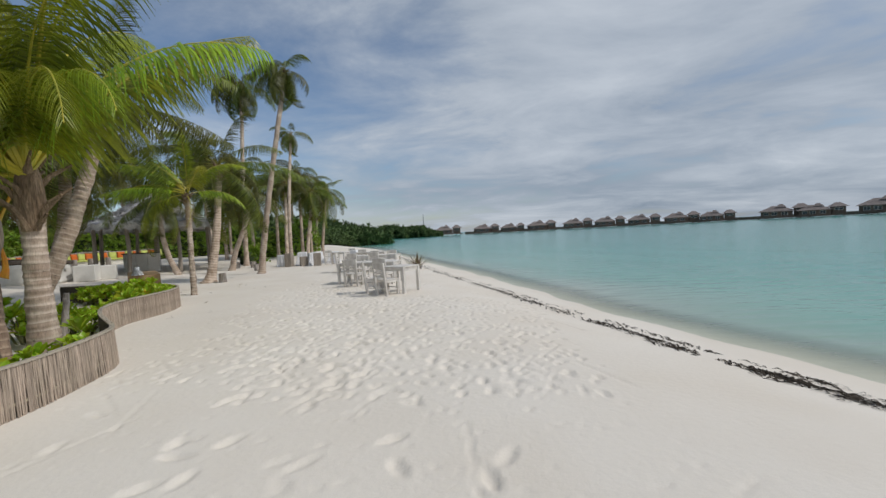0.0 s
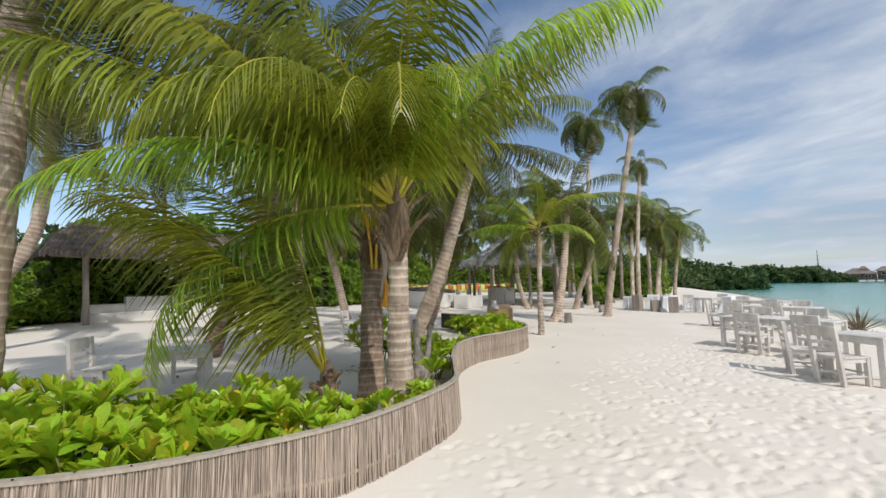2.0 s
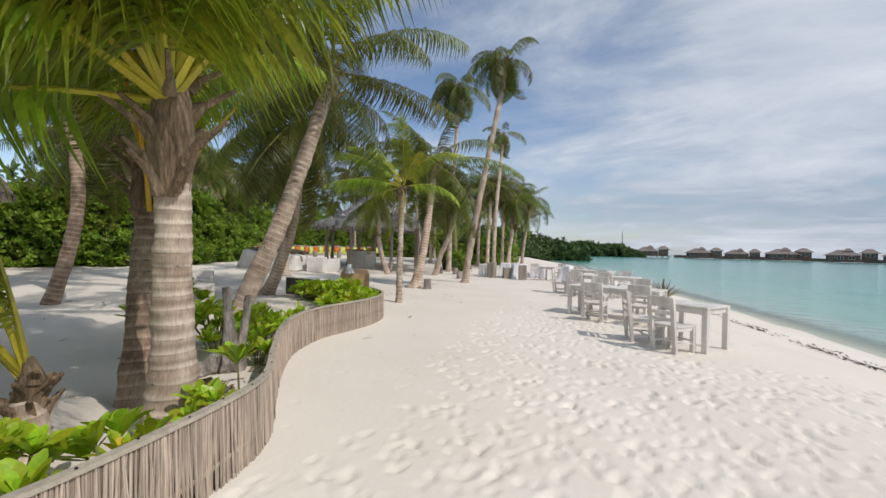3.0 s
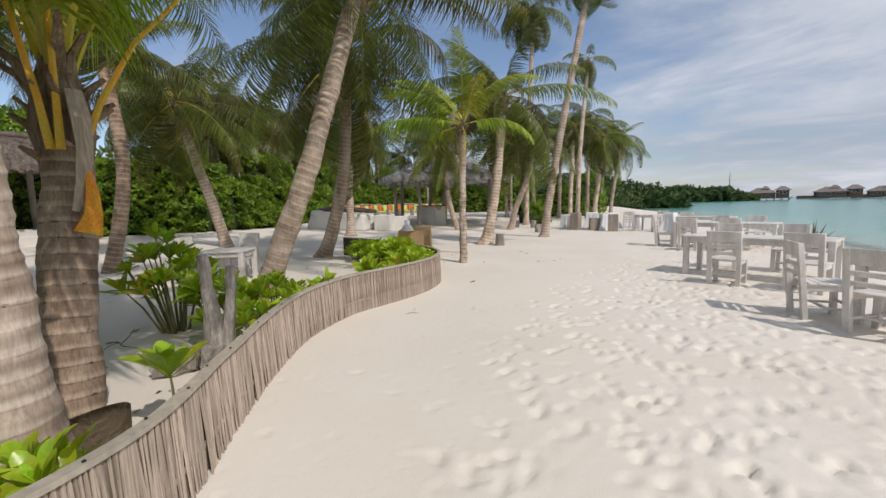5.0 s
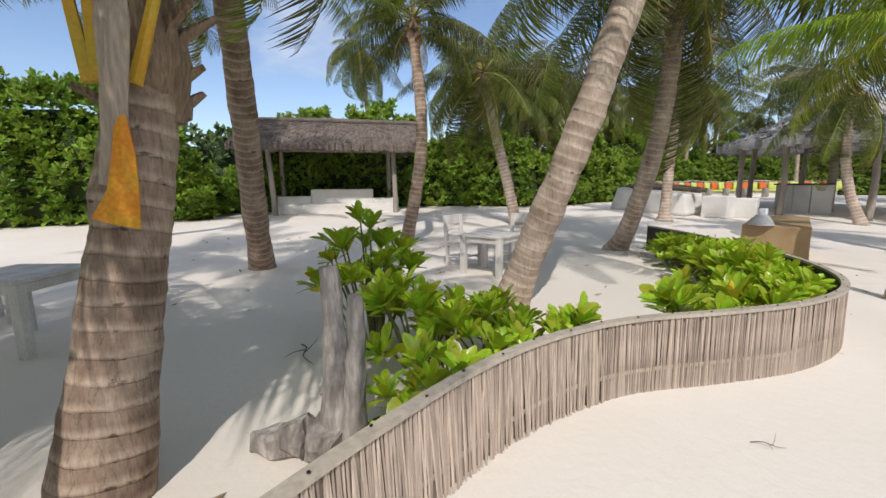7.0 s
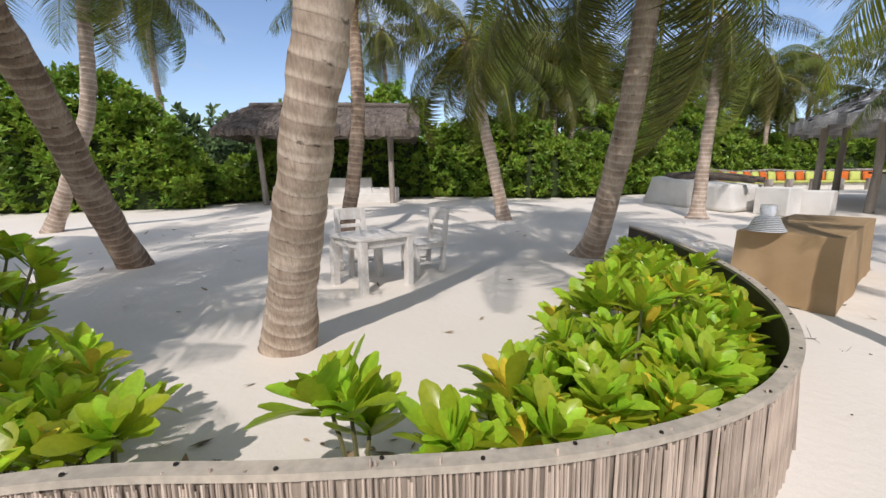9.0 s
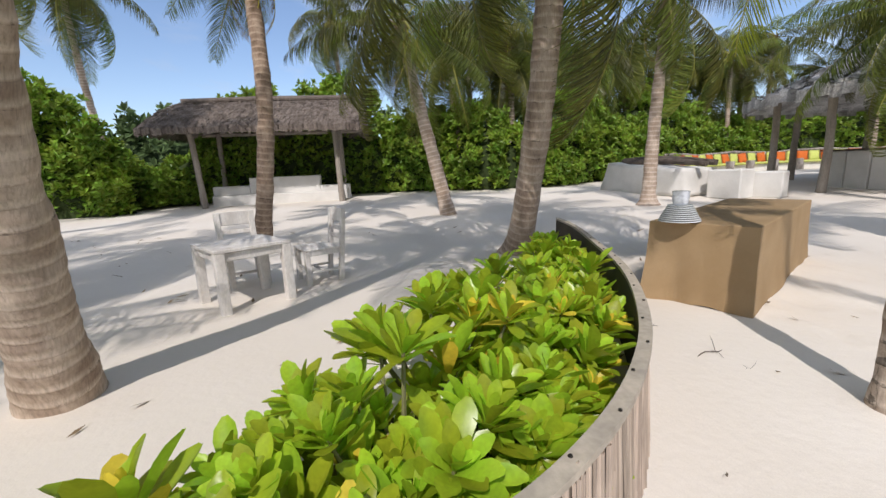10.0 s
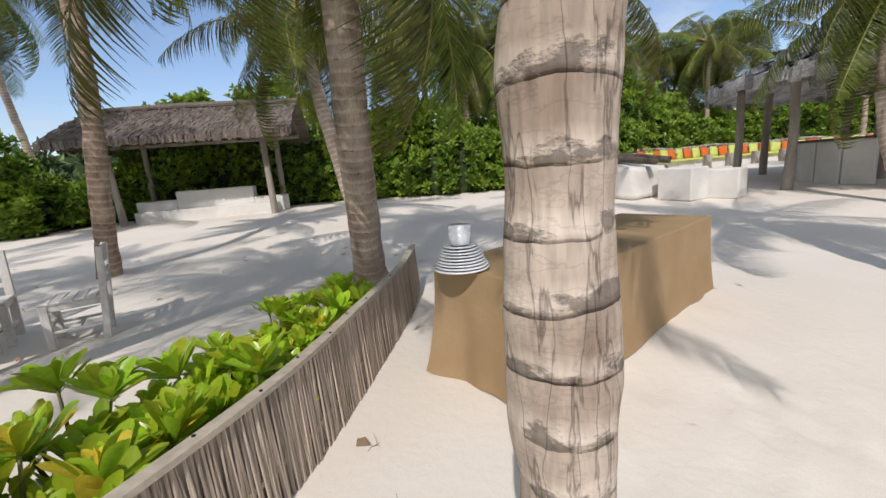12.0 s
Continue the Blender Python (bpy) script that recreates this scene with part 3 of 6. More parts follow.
reed_kinds = [reed_mesh() for _ in range(9)]
for c, d, tip, z0 in reed_spots:
    mesh_part("reed", R.choice(reed_kinds), None, fence, loc=Matrix.Translation((c.x, c.y, z0 - 0.01)) @ Matrix.Rotation(math.atan2(d.y, d.x), 4, "Z") @ Matrix.Translation((0, -0.02, 0)) @ Matrix.Rotation(radians(-R.uniform(1.2, 2.6)), 4, "X") @ Matrix.Rotation(radians(tip), 4, "Y"))


def ribbon(lo, hi, z0, z1, step=0.06, sag=0.0, seed=1):
    """A strip of four sides along the fence between two offsets and two heights."""
    bm, prev, rr = bmesh.new(), None, random.Random(seed)
    for p, d, o in edge_frames(step):
        j = sag * noise.noise(p * 1.3 + Vector((seed, 0, 0)))
        ring = [bm.verts.new(p + o * a + Vector((0, 0, z + j))) for a, z in ((lo, z0), (hi, z0), (hi, z1), (lo, z1))]
        if prev:
            for k in range(4):
                bm.faces.new((prev[k], prev[(k + 1) % 4], ring[(k + 1) % 4], ring[k]))
        else:
            bm.faces.new(ring)
        prev = ring
    bm.faces.new(prev[::-1])
    bmesh.ops.recalc_face_normals(bm, faces=bm.faces)
    return bm


part("backing_board", ribbon(-0.012, 0.010, -0.15, RIM - 0.014), M["backing"], fence, "brown woven backing behind the reeds")
part("liner", ribbon(-0.024, -0.015, -0.15, RIM - 0.02), M["liner"], fence, "dark sheet lining the planter")
cap_rail = part("cap_rail", ribbon(-0.026, 0.032, RIM - 0.012, RIM + 0.013, sag=0.006), M["rail"], fence, "bent pale timber cap rail")
part("lower_band", ribbon(0.020, 0.029, 0.145, 0.172, sag=0.05, seed=5), M["cane"], fence, "split cane binding band")
nail_me = None
for i, (p, d, o) in enumerate(edge_frames(0.29)):
    if nail_me is None:
        bm = bmesh.new()
        bmesh.ops.create_cone(bm, cap_ends=True, segments=7, radius1=0.0075, radius2=0.006, depth=0.005)
        nail = part("nail", bm, M["nail"], cap_rail)
        nail_me = nail.data
    else:
        nail = mesh_part("nail", nail_me, None, cap_rail)
    nail.location = p + o * (0.003 + 0.012 * (-1) ** i) + Vector((0, 0, RIM + 0.0185))


# ---- palms ----
def trunk_mesh(pts, r0, r1, flare=1.5, seg=16, per=0.11, decay=0.28, ring=0.02):
    """A leaning trunk: flared foot, uneven rings."""
    length = sum((Vector(b) - Vector(a)).length for a, b in zip(pts, pts[1:]))
    n = max(10, int(length / per))
    line = spline(pts, n)
    bm = bmesh.new()
    lay = bm.verts.layers.float.new("along")
    radii = []
    for i in range(n + 1):
        s = i / n
        h = s * length
        radii.append((r0 * (1 - s) + r1 * s) * (1 + (flare - 1) * math.exp(-h / decay)) * (1 + (ring * math.exp(-(((h * 9.0) % 1.0 - 0.25) / 0.2) ** 2) if per < 0.05 else 0.014 * ((h * 9.0) % 1.0 - 0.5)) + 0.02 * math.sin(h * 6.3)))
    tube(bm, line, radii, seg, True, lay)
    for v in bm.verts:
        v.co += Vector((noise.noise(v.co * 5), noise.noise(v.co * 5 + Vector((7, 0, 0))), 0)) * 0.02
    me = bpy.data.meshes.new("trunk")
    bm.to_mesh(me)
    bm.free()
    return me


def frond_mesh(seed, length=2.7, droop=0.9, pairs=62, leaflet=0.62, dry=False, hang=0.6, tilt=0.0):
    """A coconut frond along +x: an arching rib with two rows of drooping leaflets."""
    r = random.Random(seed)
    down = Vector((-math.sin(radians(tilt)), 0, -math.cos(radians(tilt))))     # where leaflets hang once the frond is raised by tilt degrees
    verts, faces, mats = [], [], []
    n = 18
    side = r.uniform(-0.12, 0.12)
    rib = []
    for i in range(n + 1):
        s = i / n
        ang = -droop * s ** 1.5
        if i == 0:
            p = Vector((0, 0, 0))
        else:
            p = rib[-1] + Vector((math.cos(ang), side * s, math.sin(ang))).normalized() * length / n
        rib.append(p)

    def rib_at(s):
        k = min(int(s * n), n - 1)
        f = s * n - k
        return rib[k].lerp(rib[k + 1], f), (rib[k + 1] - rib[k]).normalized()

    for i in range(n + 1):
        s = i / n
        p, d = rib_at(min(s, 0.999))
        w = 0.026 * (1 - s) ** 1.1 + 0.005 + 0.016 * math.exp(-s * 14)
        up = Vector((-d.z, 0, d.x))
        y = Vector((0, 1, 0))
        verts += [p + y * w, p + up * w * 0.7, p - y * w, p - up * w * 0.6]
        if i:
            b = (i - 1) * 4
            for k in range(4):
                faces.append((b + k, b + (k + 1) % 4, b + 4 + (k + 1) % 4, b + 4 + k))
                mats.append(1)
    for i in range(pairs):
        s = 0.14 + 0.855 * (i + r.uniform(-0.3, 0.3)) / pairs
        p, d = rib_at(min(max(s, 0.1), 0.998))
        for sgn in (-1, 1):
            if r.random() < (0.04 if not dry else 0.35):
                continue
            ln = leaflet * (0.35 + 0.65 * math.sin(math.pi * min(1, 0.16 + 0.86 * s)) ** 0.7) * r.uniform(0.75, 1.1)
            w = 0.0175 * (1.15 - 0.5 * s) * r.uniform(0.8, 1.2)
            up = Vector((-d.z, 0, d.x))
            out = (Vector((0, sgn, 0)) * 0.85 + d * (0.45 + 0.5 * s) + up * r.uniform(0.0, 0.35)).normalized()
            q, b = p.copy(), len(verts)
            wd = d.cross(out).cross(out).normalized()
            segs = 4
            for k in range(segs + 1):
                f = k / segs
                ww = w * (0.55 + 0.9 * f if f < 0.4 else 1.0 - 0.95 * (f - 0.4) / 0.6)
                verts += [q + d * ww, q - d * ww]
                if k < segs:
                    fall = down * (hang * (f + 0.2) * r.uniform(0.8, 1.2))
                    q = q + (out + fall + Vector((r.uniform(-.06, .06), 0, 0))).normalized() * ln / segs
            for k in range(segs):
                faces.append((b + 2 * k, b + 2 * k + 1, b + 2 * k + 3, b + 2 * k + 2))
                mats.append(0)
    return mesh_of("frond", verts, faces, [M["frond_dry"] if dry else M["frond"], M["rachis"]], mats)


FRONDS = [frond_mesh(11 + i, 3.3, dr, 80, 0.85, False, hg, tl) for i, (dr, hg, tl) in enumerate(((0.9, 1.7, 25), (1.2, 2.1, 30), (1.5, 2.5, 35), (0.7, 1.5, 25), (1.7, 2.5, 45), (0.65, 3.4, 38), (1.3, 2.6, 72), (2.5, 2.6, 62)))]


def recoloured(me, mat):
    """The same frond in another leaflet colour and the dull rib, darkened for the grove's shade."""
    c = me.copy()
    c.materials[0] = mat
    c.materials[1] = M["rachis_dull"]
    return c


SHADED = [recoloured(me, M["frond_dark"]) for me in FRONDS]
BLOWN = [recoloured(frond_mesh(61 + i, 3.0, 1.5 + 0.3 * i, 84, 0.95, False, 2.6, 40), M["frond_dark"]) for i in range(3)]
DRY = [frond_mesh(31 + i, 2.3, 1.7, 46, 0.55, True, 1.4) for i in range(2)]
YOUNG = [frond_mesh(41 + i, 2.7, 0.7 + 0.35 * i, 84, 0.72, False, 1.9, 25) for i in range(3)]
YOUNG_DARK = [recoloured(me, M["frond_dark"]) for me in YOUNG]
WIND_AZ = radians(204)     # the sea breeze bends the fronds inland


def crown_of(palm, top, axis_dir, count, size, seed, meshes=None, low=-55, high=78, dry=2, keep_clear=None, clear_cos=-0.35, wind=0.75):
    """Fronds round the head of a palm, the outer ones hanging, the inner ones upright."""
    r = random.Random(seed)
    meshes = meshes or SHADED
    a = r.uniform(0, 6.28)
    count = round(count * (1.3 if keep_clear is not None else 1.6))
    for i in range(count):
        f = (i + 0.5) / count
        pitch = radians(high + (low - high) * f ** 0.85 + r.uniform(-9, 9))
        a += 2.39996 + r.uniform(-0.25, 0.25)
        b = a + wind * math.sin(WIND_AZ - a) * (0.4 + 0.6 * (1 - f))
        pitch += radians(14) * max(0, wind - 0.75) * -math.cos(WIND_AZ - a)
        k = size * r.uniform(0.82, 1.12) * (0.75 + 0.25 * min(1, f * 3))
        me = r.choice(meshes)
        if keep_clear is not None and math.cos(a - keep_clear) > clear_cos:
            if r.random() < 0.55:
                continue
            pitch, me = max(pitch, radians(72)), FRONDS[6]
        m = Matrix.Translation(top + Vector((math.cos(a), math.sin(a), 0)) * 0.07 + Vector((0, 0, 0.25 * (1 - f)))) @ Euler((r.uniform(-0.3, 0.3), -pitch, b)).to_matrix().to_4x4() @ Matrix.Scale(k, 4)
        mesh_part("frond", me, None, palm, loc=m)
    for i in range(dry):
        a = r.uniform(0, 6.28)
        m = Matrix.Translation(top + Vector((math.cos(a), math.sin(a), -0.5)) * 0.12) @ Euler((r.uniform(-0.3, 0.3), radians(r.uniform(35, 65)), a)).to_matrix().to_4x4() @ Matrix.Scale(size * 0.75, 4)
        mesh_part("frond", r.choice(DRY), None, palm, "dry brown hanging frond", loc=m)


def head_mesh(seed, h, r0, spikes=16):
    """The shaggy head under the fronds: fibre and cut frond bases."""
    r = random.Random(seed)
    bm = bmesh.new()
    tube(bm, [(0, 0, -0.3 * h), (0, 0, 0.1 * h), (0, 0, 0.5 * h), (0, 0, h)], [r0 * 0.95, r0 * 1.35, r0 * 1.15, r0 * 0.35], 10)
    for i in range(spikes):
        a, z = i * 2.4, h * r.uniform(-0.3, 0.75)
        o = Vector((math.cos(a), math.sin(a), 0))
        ln = r.uniform(0.12, 0.32) * (h / 0.7)
        p = o * r0 * 0.9 + Vector((0, 0, z))
        tube(bm, [p, p + (o * 0.5 + Vector((0, 0, 0.75))) * ln * 0.6, p + (o * 1.0 + Vector((0, 0, 0.95))) * ln], [0.05, 0.032, 0.016], 5)
    for v in bm.verts:
        v.co += Vector((noise.noise(v.co * 9), noise.noise(v.co * 9 + Vector((3, 0, 0))), 0)) * 0.03
    me = bpy.data.meshes.new("head")
    bm.to_mesh(me)
    bm.free()
    return me


def palm(pts, r0, r1, count, size, seed, label, flare=1.5, low=-55, high=78, dry=2, head=0.6, meshes=None, group="palms of the grove", keep_clear=None, near=False, decay=0.28, clear_cos=-0.35, bark="bark", wind=0.75):
    base = Vector(pts[0])
    base.z = land_z(base.x, base.y) - 0.06
    ob = thing("coconut_palm", Matrix.Translation(base), label, "palm tree", group)
    local = [Vector(p) - base for p in pts]
    local[0] = Vector((0, 0, 0))
    mesh_part("trunk", trunk_mesh(local, r0, r1, flare, 28 if near else 16, 0.012 if near else 0.11, decay, 0.045 if decay > 0.3 else 0.02), M[bark], ob, smooth=True)
    top = local[-1]
    mesh_part("head", head_mesh(seed, head, r1), M["fibre"], ob, "shaggy brown fibre and cut frond bases", loc=Matrix.Translation(top - Vector((0, 0, 0.15))))
    crown_of(ob, top + Vector((0, 0, head * 0.35)), None, count, size, seed, meshes, low, high, dry, keep_clear, clear_cos, wind)
    return ob


BIG = "coconut palm with a pale ringed trunk and arching green fronds"
palm_a = palm([(-3.84, 3.66, 0), (-3.83, 3.64, 0.9), (-3.8, 3.61, 1.6), (-3.76, 3.57, 2.3)], 0.132, 0.12, 13, 1.05, 1,
              "thick coconut palm with a pale ringed trunk beside the planter fence", 1.95, -5, 80, 0, 0.85, group="", keep_clear=1.36, near=True, decay=0.4, clear_cos=-0.86, meshes=FRONDS)
palm_b = palm([(-4.95, 3.88, 0), (-5.12, 3.98, 0.9), (-5.24, 4.05, 1.55), (-5.32, 4.08, 2.1)], 0.17, 0.145, 11, 0.95, 2,
              "coconut palm with brown bark and a hanging orange leaf sheath", 1.3, 40, 82, 0, 0.7, group="", keep_clear=0.9, near=True, clear_cos=-1.1, bark="bark_brown", meshes=FRONDS)
palm([(-7.74, 6.46, 0), (-7.49, 6.7, 0.85), (-7.2, 7.02, 1.9), (-7.03, 7.38, 3.13), (-6.98, 7.85, 4.5), (-7.0, 8.05, 5.0)], 0.185, 0.12, 17, 1.0, 3, "leaning coconut palm with a ringed trunk rising from open sand", 1.3, -20, 80, 0, near=True, bark="bark_tan")
palm_d = palm([(-7.44, 11.17, 0), (-7.45, 11.17, 0.9), (-7.46, 11.19, 1.8), (-7.55, 11.32, 2.5), (-7.75, 11.55, 3.2)], 0.092, 0.078, 9, 0.8, 4, "slim young coconut palm with dark scarred bark beside the buffet table", 1.12, 8, 78, 1, 0.35, YOUNG, near=True, bark="bark_scarred", wind=1.4)
palm([(-9.76, 15.15, 0), (-9.6, 15.25, 0.85), (-9.42, 15.4, 2.3), (-9.25, 15.55, 4.7)], 0.2, 0.13, 15, 1.0, 5, BIG, 2.1)
palm([(-9.4, 18.65, 0), (-9.22, 18.73, 1.5), (-8.75, 18.95, 4.6), (-8.2, 20.2, 10.5)], 0.17, 0.11, 15, 0.8, 6, "tall slender coconut palm with wind-tattered fronds", 1.8, -70, 55, 5, meshes=BLOWN, wind=1.5)
palm([(-13.86, 24.6, 0.1), (-13.86, 24.8, 4.75), (-14.0, 25.7, 12.3)], 0.16, 0.11, 16, 0.95, 7, "tall slender coconut palm with wind-tattered fronds", 1.5, -65, 60, meshes=BLOWN, wind=1.3)
palm([(-10.58, 24.36, 0), (-10.59, 24.56, 3.8), (-10.8, 25.9, 8.7)], 0.13, 0.09, 8, 0.6, 8, "tall slender coconut palm with wind-tattered fronds", 1.4, -72, 50, 4, meshes=BLOWN, wind=1.4)
palm([(-12.84, 21.41, 0.05), (-12.57, 21.5, 1.14), (-12.11, 21.99, 2.85), (-12.02, 22.29, 4.37)], 0.16, 0.11, 14, 0.9, 9, BIG, 1.6)
palm([(-14.47, 19.24, 0.1), (-14.94, 19.15, 1.23), (-15.31, 19.26, 2.66), (-15.41, 19.36, 4.08)], 0.15, 0.11, 14, 0.95, 10, "leaning coconut palm with dense dark fronds beside the thatched hut", 1.3)
palm([(-13.0, 5.22, 0.06), (-12.86, 5.52, 1.42), (-12.9, 5.66, 2.85), (-13.2, 5.5, 4.9)], 0.155, 0.12, 15, 0.88, 12, "dark-barked coconut palm with an orange-ribbed crown before the gazebo", 1.2, -12, 70, 3, 0.55, YOUNG_DARK, bark="bark_brown")
palm([(-15.85, 8.75, 0.15), (-15.92, 8.44, 1.5), (-16.1, 8.1, 2.95), (-16.45, 7.75, 4.6)], 0.175, 0.13, 17, 0.95, 13, "leaning coconut palm with a dark drooping crown", 1.3, -35, 70, 3)
palm([(-11.65, 9.85, 0), (-11.22, 9.94, 0.76), (-10.72, 10.06, 2.3), (-10.58, 10.15, 4.0), (-10.6, 10.2, 5.2)], 0.19, 0.14, 20, 1.15, 14, BIG, 1.6, bark="bark_tan")
palm([(-16.15, 13.9, 0.16), (-16.13, 13.9, 0.95), (-16.07, 13.93, 2.47), (-16.02, 14.03, 4.75)], 0.18, 0.12, 13, 0.85, 15, BIG, 2.0)
palm([(-10.55, 2.68, 0), (-9.84, 2.88, 1.06), (-9.18, 3.09, 2.19), (-8.42, 3.31, 3.3), (-7.6, 3.5, 4.5), (-6.9, 3.65, 5.7)], 0.2, 0.14, 17, 1.1, 16, "curved coconut palm leaning over the shaded sand", 1.25, bark="bark_brown")
palm([(-13.7, -2.29, 0.1), (-13.67, -1.65, 1.14), (-13.6, -0.75, 2.85), (-13.65, -0.55, 4.75), (-13.7, -0.45, 6.84)], 0.18, 0.12, 16, 1.1, 17, "curved coconut palm with a pale trunk before the hedge", 1.3)
palm([(-5.42, -0.15, 0), (-5.4, -0.1, 1.9), (-5.42, 0.0, 4.27), (-5.47, 0.1, 6.46)], 0.2, 0.14, 16, 1.15, 18, BIG, 1.4)
palm([(-23.27, -6.47, 0.38), (-23.18, -6.38, 2.85), (-22.62, -6.19, 5.7), (-22.35, -6.09, 9.12)], 0.16, 0.11, 14, 1.2, 19, "tall coconut palm behind the hedge", 1.3)
palm([(-32.21, 25.87, 0.43), (-32.02, 25.77, 2.85), (-31.83, 25.57, 6.84)], 0.15, 0.11, 16, 1.2, 20, "slender coconut palm behind the cushioned bench", 1.3)
# the young palm whose low fronds reach over the shrubs
young = thing("young_palm", Matrix.Translation((-4.45, 2.98, -0.05)), "stubby young coconut palm with low yellow-ribbed fronds", "palm tree")
mesh_part("trunk", trunk_mesh([Vector((0, 0, 0)), Vector((0.02, 0, 0.2)), Vector((0, -0.02, 0.45))], 0.12, 0.09, 1.3), M["bark"], young, smooth=True)
mesh_part("head", head_mesh(77, 0.35, 0.08), M["fibre"], young, loc=Matrix.Translation((0, 0, 0.4)))
for i, (a, p, k) in enumerate(((222, 38, 1.4), (238, 46, 1.3), (230, 62, 1.1), (250, 70, 1.0), (264, 48, 0.95))):
    mesh_part("frond", FRONDS[(5, 3, 0)[i % 3]], None, young, loc=Matrix.Translation((0, 0, 0.55)) @ Euler((0.1, -radians(p + 12), radians(a))).to_matrix().to_4x4() @ Matrix.Scale(k, 4))
# low reaching fronds of the near palm, over the walk
for a, p, k, me in ((238, 36, 1.35, 5), (266, 44, 1.25, 5), (52, 58, 1.25, 5), (258, 33, 1.3, 5), (250, 50, 1.3, 5), (274, 62, 1.1, 7), (292, 64, 1.0, 7), (312, 70, 0.8, 7), (30, 66, 1.2, 6), (236, 66, 1.35, 6), (265, 76, 1.25, 6), (200, 80, 1.3, 6), (90, 80, 1.25, 6), (350, 82, 1.15, 6), (326, 66, 0.9, 7), (340, 74, 0.85, 7)):
    mesh_part("frond", FRONDS[me], None, palm_a, loc=Matrix.Translation((0.12, -0.14, 2.65)) @ Euler((0.12, -radians(p), radians(a))).to_matrix().to_4x4() @ Matrix.Scale(k, 4))

# orange sheath and petioles on the second near palm
def blade(pts, widths, normal, thick=0.006):
    """A thin bent strip with thickness."""
    bm, prev = bmesh.new(), None
    nv = Vector(normal).normalized()
    pts = [Vector(p) for p in pts]
    for i, (p, w) in enumerate(zip(pts, widths)):
        d = (pts[min(i + 1, len(pts) - 1)] - pts[max(i - 1, 0)]).normalized()
        s = d.cross(nv).normalized()
        ring = [bm.verts.new(p + s * w + nv * thick), bm.verts.new(p + nv * (thick + w * 0.25)), bm.verts.new(p - s * w + nv * thick), bm.verts.new(p - s * w - nv * thick), bm.verts.new(p + s * w - nv * thick)]
        if prev:
            for k in range(5):
                bm.faces.new((prev[k], prev[(k + 1) % 5], ring[(k + 1) % 5], ring[k]))
        else:
            bm.faces.new(ring)
        prev = ring
    bm.faces.new(prev[::-1])
    bmesh.ops.recalc_face_normals(bm, faces=bm.faces)
    return bm


part("sheath", blade([(0.16, 0.13, 1.92), (0.185, 0.14, 1.75), (0.20, 0.13, 1.6), (0.205, 0.09, 1.47)], [0.018, 0.04, 0.055, 0.085], (0.95, 0.25, 0)), M["sheath"], palm_b, "torn bright orange leaf sheath", loc=Matrix.Translation((-0.22, 0.14, -0.13)))
part("sheath", blade([(0.10, 0.10, 2.5), (0.15, 0.12, 2.3), (0.175, 0.12, 2.1), (0.175, 0.09, 1.85), (0.18, 0.03, 1.65)], [0.05, 0.06, 0.05, 0.045, 0.02], (0.95, 0.25, 0)), M["dry_sheath"], palm_b, "dry tan leaf sheath", loc=Matrix.Translation((-0.23, 0.15, -0.15)))
for x, y, a in ((0.10, -0.05, -0.12), (0.12, 0.0, 0.02), (0.08, 0.12, 0.42)):
    part("petiole", blade([(x, y, 2.05), (x + 0.01, y + a * 0.3, 2.4), (x - 0.02, y + a * 0.9, 2.9), (x - 0.1, y + a * 2.0, 3.5)], [0.026, 0.02, 0.017, 0.013], (0.95, 0.2, 0.1), 0.01), M["petiole"], palm_b, "smooth orange frond stalk", loc=Matrix.Translation((-0.26, 0.15, -0.12)))

# far row of palms along the beach
R = random.Random(55)
for i, (x, y, h) in enumerate(((-13.6, 29.8, 6.2), (-12.6, 31.4, 5.4), (-14.2, 34.0, 7.4), (-13.4, 36.5, 6.0), (-16.0, 33.0, 6.5), (-15.6, 39.0, 7.2), (-18.4, 41, 8), (-17.6, 45, 6.5), (-19.5, 31, 7.5), (-21, 36, 8.5), (-25, 40, 8.5), (-20, 50, 7))):
    lx, ly = R.uniform(-0.2, 0.7), R.uniform(-0.6, 0.8)
    z = land_z(x, y)
    palm([(x, y, z), (x + lx * 0.2, y + ly * 0.2, z + h * 0.3), (x + lx * 0.6, y + ly * 0.6, z + h * 0.65), (x + lx, y + ly, z + h)], 0.15, 0.1, 12, R.uniform(0.8, 1.05), 100 + i,
         "slender coconut palm in the row along the beach", 1.5, -60, 60, 3, 0.5, group="far row of palms")
